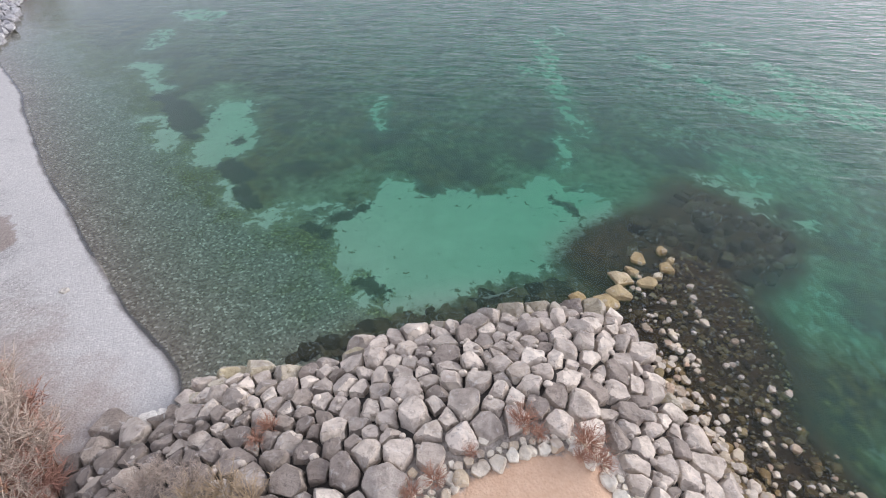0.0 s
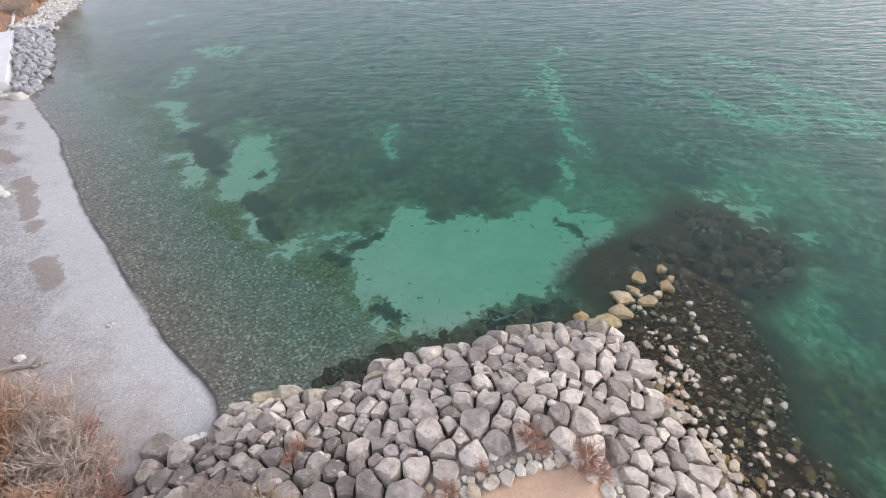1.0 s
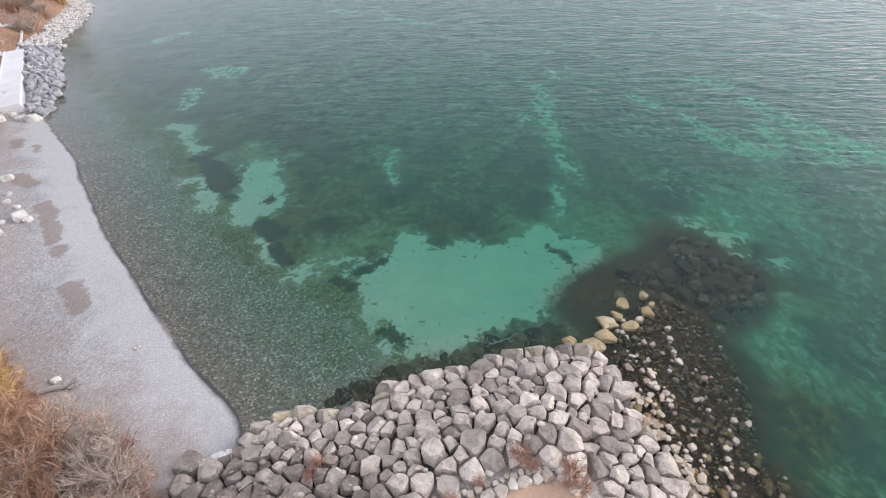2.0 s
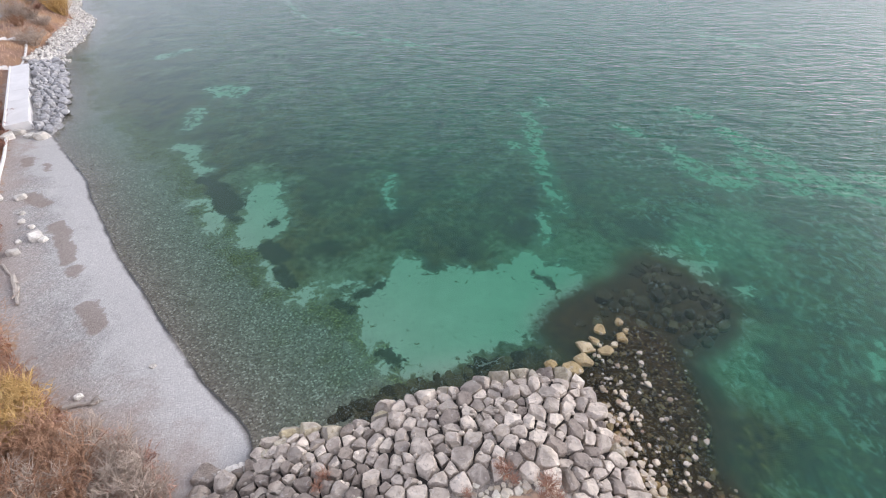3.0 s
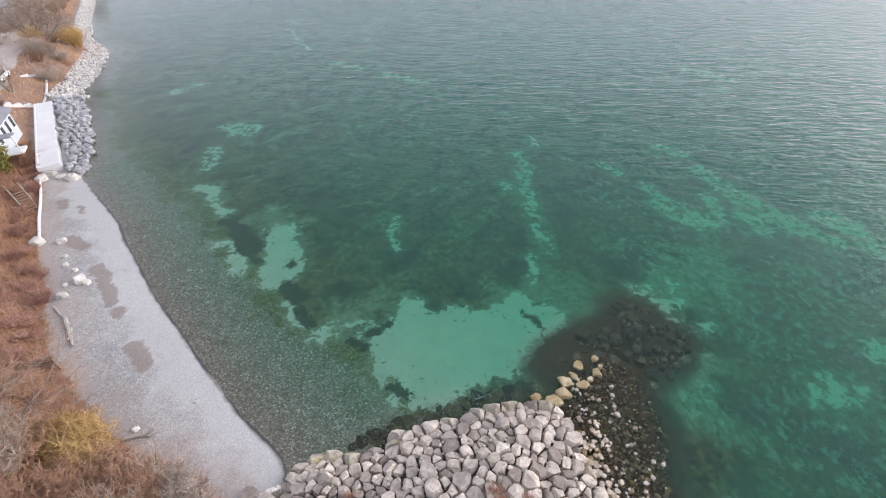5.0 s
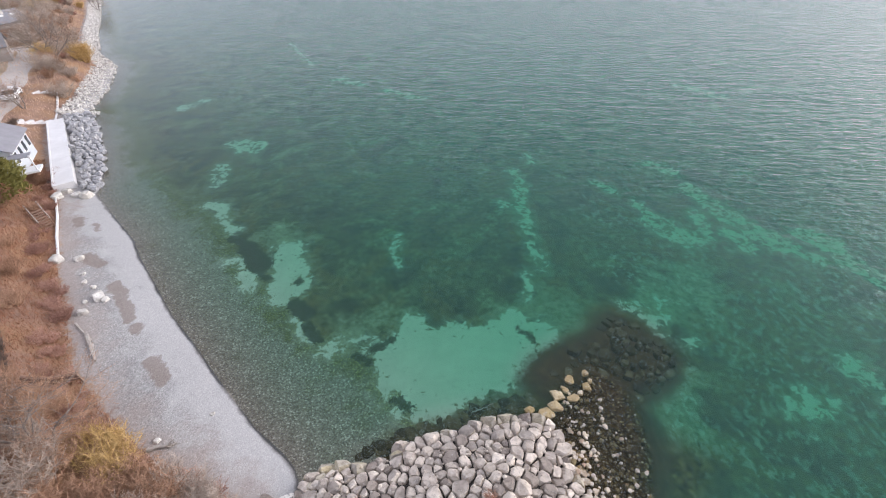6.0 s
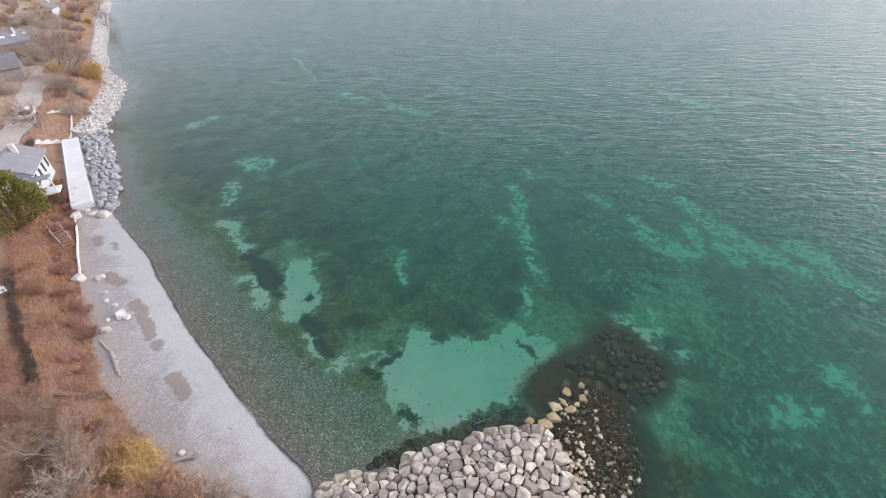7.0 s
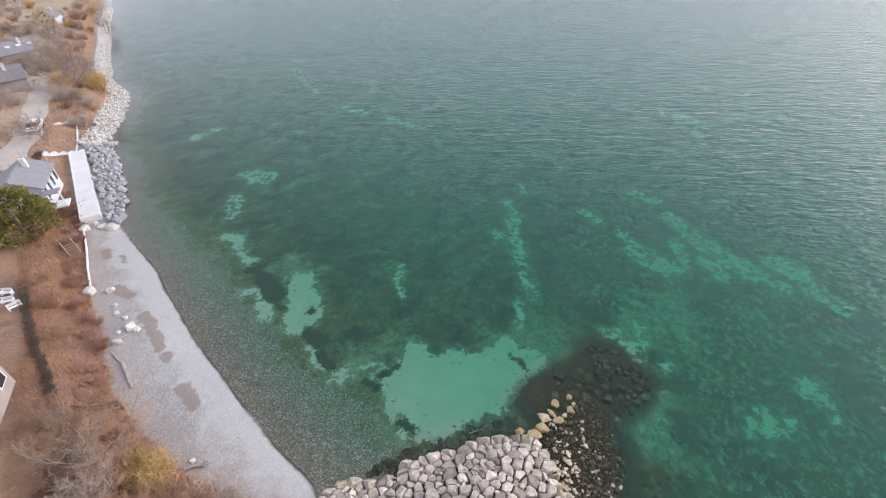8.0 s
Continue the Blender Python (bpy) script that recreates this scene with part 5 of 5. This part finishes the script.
def house(x, y, turn, w, d, wall_h, roof_h, label, windows=3, walls=MAT_SIDING, roofs=MAT_ROOF, porch=False, lake_windows=0, roof_lights=0):
    t = tagged(empty("house", (x, y, float(gz([x], [y])[0]))), label, "house")
    t.rotation_euler = (0, 0, turn)
    for px, py, sx, sy in ((0, -d / 2 + 0.1, w, 0.2), (0, d / 2 - 0.1, w, 0.2), (-w / 2 + 0.1, 0, 0.2, d - 0.41), (w / 2 - 0.1, 0, 0.2, d - 0.41)):
        part("wall", box(px, py, wall_h / 2 - 0.3, sx, sy, wall_h + 0.6), walls, t)
    for s in (-1, 1):       # gable ends
        bm = bmesh.new()
        yy = s * (d / 2 - 0.1)
        v = [bm.verts.new(c) for c in ((-w / 2, yy - 0.1, wall_h + 0.003), (w / 2, yy - 0.1, wall_h + 0.003), (0, yy - 0.1, wall_h + roof_h), (-w / 2, yy + 0.1, wall_h + 0.003), (w / 2, yy + 0.1, wall_h + 0.003), (0, yy + 0.1, wall_h + roof_h))]
        for f in ((0, 1, 2), (5, 4, 3), (0, 3, 4, 1), (1, 4, 5, 2), (2, 5, 3, 0)):
            bm.faces.new([v[i] for i in f])
        bmesh.ops.recalc_face_normals(bm, faces=bm.faces)
        part("gable", bm, walls, t)
    pitch = math.atan2(roof_h, w / 2)
    span = math.hypot(w / 2, roof_h) + 0.45
    for s in (-1, 1):
        roof = part("roof", box(0, 0, 0, span, d + 0.7, 0.14, 0, 0.02), roofs, t)
        cx = s * (span / 2) * math.cos(pitch)
        roof.matrix_basis = Matrix.LocRotScale((cx, 0, wall_h + roof_h + 0.12 - (span / 2) * math.sin(pitch)), Euler((0, s * pitch, 0)), None)
        rows_ = int(span / 0.4)
        for k in range(rows_):
            part("shingle_course", box(-span / 2 + 0.2 + k * span / rows_, 0, 0.078, span / rows_ - 0.03, d + 0.66, 0.025), roofs, roof)
    part("ridge_cap", box(0, 0, wall_h + roof_h + 0.2, 0.3, d + 0.72, 0.08, 0, 0.02), roofs, t)
    for s in range(windows):
        px = -w / 2 + w * (s + 0.5) / windows
        win = part("window", box(px, -d / 2 - 0.02, wall_h * 0.55, w / windows * 0.62, 0.08, 1.3, 0, 0.01), MAT_WHITE, t)
        part("pane", box(px, -d / 2 - 0.05, wall_h * 0.55, w / windows * 0.5, 0.05, 1.1), MAT_GLASS, win)
    win = part("window", box(0, -d / 2 - 0.02, wall_h + roof_h * 0.4, 1.1, 0.08, 0.9, 0, 0.01), MAT_WHITE, t)
    part("pane", box(0, -d / 2 - 0.05, wall_h + roof_h * 0.4, 0.9, 0.05, 0.7), MAT_GLASS, win)
    part("chimney", box(w * 0.15, d * 0.2, wall_h + roof_h + 0.2, 0.6, 0.6, 1.4, 0, 0.02), MAT_CREAM, t)
    for s in range(lake_windows):
        py = -d / 2 + d * (s + 0.5) / lake_windows
        win = part("window", box(w / 2 + 0.02, py, wall_h * 0.55, 0.08, d / lake_windows * 0.6, 1.5, 0, 0.01), MAT_WHITE, t)
        part("pane", box(w / 2 + 0.05, py, wall_h * 0.55, 0.05, d / lake_windows * 0.46, 1.3), MAT_GLASS, win)
    for s in range(roof_lights):
        part("roof_light", box(w * 0.22, -d * 0.3 + s * d * 0.22, wall_h + roof_h * 0.62, 0.9, 1.0, 0.5, 0, 0.03), MAT_WHITE, t, "white box roof light")
    if porch:
        part("porch_roof", box(w * 0.5 + 0.8, -d / 2 - 0.6, 2.1, 2.2, 1.5, 0.12, 0, 0.02), roofs, t)
        part("porch_deck", box(w * 0.5 + 0.8, -d / 2 - 0.65, 0.25, 2.8, 1.9, 0.25, 0, 0.02), MAT_WHITE, t)
        for px in (-1.15, 1.15):
            part("porch_post", box(w * 0.5 + 0.8 + px, -d / 2 - 1.3, 1.3, 0.14, 0.14, 1.9), MAT_WHITE, t)
    return t


house(-57.2, 45.2, math.radians(28.5), 5.4, 7.6, 2.6, 1.5, "lakeside house with a grey shingle roof and white siding", 2, roofs=MAT_PALE_ROOF, porch=True, lake_windows=4)
house(-37.4, 11.6, math.radians(118), 4.6, 8.0, 2.3, 1.3, "small taupe garden cottage with a grey roof", 2, walls=MAT_TAUPE)
house(-113.1, 111.3, math.radians(-30), 9.0, 11.0, 2.4, 2.0, "far house with a long grey roof and white roof lights", 3, walls=MAT_TAUPE, roofs=MAT_PALE_ROOF, roof_lights=4)
house(-140.3, 160.5, math.radians(20), 5.0, 7.0, 2.4, 1.6, "far grey-roofed house among golden trees", 3)
house(-96.0, 87.7, math.radians(-50), 8.0, 9.0, 2.4, 2.0, "far house with a grey roof above the lane", 3, walls=MAT_TAUPE)
house(-182.71, 205.39, math.radians(-35), 9.0, 9.0, 2.4, 2.0, "distant house with a grey roof", 3, walls=MAT_TAUPE)


# ---- parked car ----
def car(x, y, turn, label):
    t = tagged(empty("car", (x, y, float(gz([x], [y])[0]) + 0.07)), label, "car")
    t.rotation_euler = (0, 0, turn)
    part("body", box(0, 0, 0.62, 4.7, 1.85, 0.62, 0, 0.16), MAT_WHITE, t)
    bm = box(-0.25, 0, 1.2, 2.8, 1.66, 0.6, 0, 0.05)
    for v in bm.verts:
        if v.co.z > 1.25:
            v.co.x = -0.25 + (v.co.x + 0.25) * 0.76
            v.co.y *= 0.84
    part("cabin", bm, MAT_GLASS, t, "dark glazed cabin")
    part("roof_panel", box(-0.25, 0, 1.52, 2.1, 1.36, 0.07, 0, 0.03), MAT_WHITE, t)
    for k in (-0.75, 0.25):
        for s in (-1, 1):
            part("pillar", box(k, s * 0.76, 1.22, 0.12, 0.1, 0.58), MAT_WHITE, t)
    for px in (-1.45, 1.45):
        for s in (-1, 1):
            bm = bmesh.new()
            bmesh.ops.create_cone(bm, cap_ends=True, segments=20, radius1=0.34, radius2=0.34, depth=0.22, matrix=Matrix.LocRotScale((px, s * 0.86, 0.34), Euler((math.pi / 2, 0, 0)), None))
            wheel = part("wheel", bm, MAT_TYRE, t)
            bm = bmesh.new()
            bmesh.ops.create_cone(bm, cap_ends=True, segments=14, radius1=0.2, radius2=0.2, depth=0.03, matrix=Matrix.LocRotScale((px, s * 0.975, 0.34), Euler((math.pi / 2, 0, 0)), None))
            part("rim", bm, MAT_CONCRETE, wheel)
    for s in (-1, 1):
        part("headlight", box(2.33, s * 0.62, 0.68, 0.08, 0.4, 0.16, 0, 0.02), MAT_GLASS, t)
    return t


car(-74.4, 68.2, math.radians(117), "white car parked on the tan ground beside the garden wall")


# ---- timber stair and rail on the bank ----
def stair(x, y, turn, steps, label):
    z = float(gz([x], [y])[0])
    t = tagged(empty("timber_stair", (x, y, z)), label, "stair")
    t.rotation_euler = (0, 0, turn)
    for k in range(steps):
        part("tread", box(k * 0.28, 0, 0.15 + k * 0.18, 0.27, 1.0, 0.06, 0, 0.01), MAT_TIMBER, t)
    for s in (-0.55, 0.55):
        v, f = tube([(0, s, 0.1), (steps * 0.28, s, steps * 0.18)], [0.07, 0.07], 4)
        link_mesh("stringer", v, f, MAT_TIMBER, t)
        v, f = tube([(0, s, 1.0), (steps * 0.28, s, steps * 0.18 + 0.9)], [0.05, 0.05], 4)
        link_mesh("handrail", v, f, MAT_WOOD, t)
        for k in (0, steps // 2, steps - 1):
            part("post", box(k * 0.28, s, 0.5 + k * 0.18, 0.08, 0.08, 1.1), MAT_TIMBER, t)
    return t


stair(-43.74, 33.96, math.radians(145), 8, "brown timber stair up the bank from the beach")


def rail(pts, label):
    t = tagged(empty("timber_rail"), label, "rail")
    ps = [(x, y, float(gz([x], [y])[0])) for x, y in pts]
    for (a, b) in zip(ps, ps[1:]):
        for hgt in (0.75, 1.15):
            v, f = tube([(a[0], a[1], a[2] + hgt), (b[0], b[1], b[2] + hgt)], [0.14, 0.14], 6)
            link_mesh("bar", v, f, MAT_DARK_TIMBER, t)
    for p in ps:
        part("post", box(p[0], p[1], p[2] + 0.5, 0.13, 0.13, 1.2, 0, 0.01), MAT_TIMBER, t)
    return t


rail([(-28.9, 13.4), (-28.0, 13.6), (-27.2, 14.1), (-26.4, 14.6)], "dark brown timber rail down the bank through the shrubs")

# ---- hedge in place of a dark shadow line, lawn things and far growth ----
dark = shrub_kind("dark_hedge", (16, 17), 0.55, 0.7, 70, 8, 0.016, surface("dark_twigs", (0.1, 0.07, 0.055), (0.2, 0.145, 0.11), 1.2, 0.9, 0.2, spread=0.3), "low dark leafless hedge standing in for a shadow line along the lawn", "hedge", "hedge along the lawn")
# dark twigs added along this line to draw its shadow
hedge = [(-44.4, 27.8), (-40.7, 23.7), (-37.0, 19.9), (-33.2, 16.3), (-29.6, 12.5), (-26.9, 9.7), (-24.4, 6.7)]
for (ax, ay), (bx, by) in zip(hedge, hedge[1:]):
    n = int(math.hypot(bx - ax, by - ay) / 0.4)
    for k in range(n):
        plant(dark, ax + (bx - ax) * k / n + rng.uniform(-0.15, 0.15), ay + (by - ay) * k / n, rng.uniform(0.6, 0.95), first)
for k in range(240):
    u = rng.rand() ** 1.3
    x, y = -68 - 85 * u - 34 * rng.rand() ** 1.5 * (0.4 + u) + 3, 66 + 128 * u + rng.uniform(-8, 8)
    if poly_sdf(np.array([x]), np.array([y]), BUSH_AREA)[0] > 1.0 and poly_sdf(np.array([x]), np.array([y]), [(-64.9, 51.7), (-62.4, 59.2), (-71.4, 74.4), (-78.7, 78.5), (-85.4, 81.1), (-79.1, 66.5)])[0] < 0 and line_dist(np.array([x]), np.array([y]), DRIVE)[0] > 3.2:
        k_ = gold if rng.rand() < 0.05 else (brown if rng.rand() < 0.4 else (pale if rng.rand() < 0.85 else red))
        plant(k_, x, y, rng.uniform(0.7, 1.9), first)
for x, y in ((-66.91, 58.71), (-66.05, 57.34), (-65.19, 55.97)):
    plant(dark, x, y, 1.3, first)
for x, y, s in ((-84.09, 89.49, 1.2), (-82.71, 85.88, 0.9)):
    plant(gold, x, y, s, first)
for x, y, tn in ((-42.96, 24.42, 0.3), (-41.65, 23.73, 0.9), (-44.13, 25.63, 0.1)):
    b = tagged(empty("garden_bench", (x, y, float(gz([x], [y])[0]))), "white slatted garden bench on the brown lawn", "bench", "benches on the lawn")
    b.rotation_euler, b.scale = (0, 0, tn), (0.8, 0.8, 0.8)
    for k in range(3):
        part("slat", box(0, -0.18 + 0.18 * k, 0.45, 1.4, 0.14, 0.04, 0, 0.01), MAT_WHITE, b)
    for k in range(2):
        part("back_slat", box(0, 0.3, 0.62 + 0.2 * k, 1.4, 0.04, 0.14, 0, 0.01), MAT_WHITE, b)
    for px in (-0.6, 0.6):
        part("leg", box(px, 0.05, 0.3, 0.08, 0.5, 0.6), MAT_WHITE, b)


# ---- dead bramble and grass over the bank ----
def blades(name, xy, height, width, material, label, category):
    n = len(xy)
    g = np.random.RandomState(99)
    z = gz(xy[:, 0], xy[:, 1])
    a = g.uniform(0, 6.28, n)
    h = height * g.uniform(0.5, 1.2, n)
    base = np.stack([xy[:, 0], xy[:, 1], z - 0.03], 1)
    side = np.stack([np.cos(a), np.sin(a), 0 * a], 1) * (width * g.uniform(0.6, 1.4, n))[:, None]
    lean = np.stack([g.normal(size=n) * 0.45 * h, g.normal(size=n) * 0.45 * h, h], 1)
    vs = np.stack([base - side, base + side, base + lean], 1).reshape(-1, 3)
    me = bpy.data.meshes.new(name)
    me.from_pydata(vs.tolist(), [], [(3 * i, 3 * i + 1, 3 * i + 2) for i in range(n)])
    me.materials.append(material)
    return tagged(new(name, me), label, category, kind="stuff")


def scatter(count, lo, hi, keep, seed):
    g = np.random.RandomState(seed)
    q = np.array(lo) + (np.array(hi) - np.array(lo)) * g.rand(count, 2)
    return q[keep(q[:, 0], q[:, 1])]


MAT_BRAMBLE = island_surface("rusty_bramble", [(0.0, (0.206, 0.088, 0.052)), (0.5, (0.327, 0.156, 0.092)), (1.0, (0.43, 0.24, 0.152))])
MAT_TAN_GRASS = island_surface("tan_grass", [(0.0, (0.439, 0.282, 0.198)), (0.5, (0.61, 0.42, 0.3)), (1.0, (0.756, 0.564, 0.432))])
MAT_DEAD_GRASS = island_surface("dead_grass", [(0.0, (0.253, 0.165, 0.101)), (0.5, (0.391, 0.275, 0.179)), (1.0, (0.517, 0.396, 0.258))])


def in_belt(x, y):
    d = poly_sdf(x, y, BUSH_AREA)
    near = line_dist(x, y, BELT)
    return (d > 0.1) & (near < 5.2 + 1.0 * wobble(x, y, 3.0, 17))


blades("dead_bramble", scatter(260000, (-60, -6), (-10, 52), in_belt, 5), 0.45, 0.02, MAT_BRAMBLE, "rust-brown dead bramble covering the bank behind the beach", "bramble")
blades("dead_lawn", scatter(90000, (-62, -2), (-14, 52), lambda x, y: (poly_sdf(x, y, BUSH_AREA) > 4.6), 6), 0.2, 0.02, MAT_DEAD_GRASS, "dead brown grass on the lawn above the bank", "grass")
blades("far_grass", scatter(60000, (-130, 46), (-50, 180), lambda x, y: (poly_sdf(x, y, BUSH_AREA) > 0.5) & (poly_sdf(x, y, [(-62, 56), (-54, 42), (-48, 42), (-47, 48), (-56, 62)]) < 0), 7), 0.5, 0.04, MAT_TAN_GRASS, "tan dead grass between the far gardens", "grass")
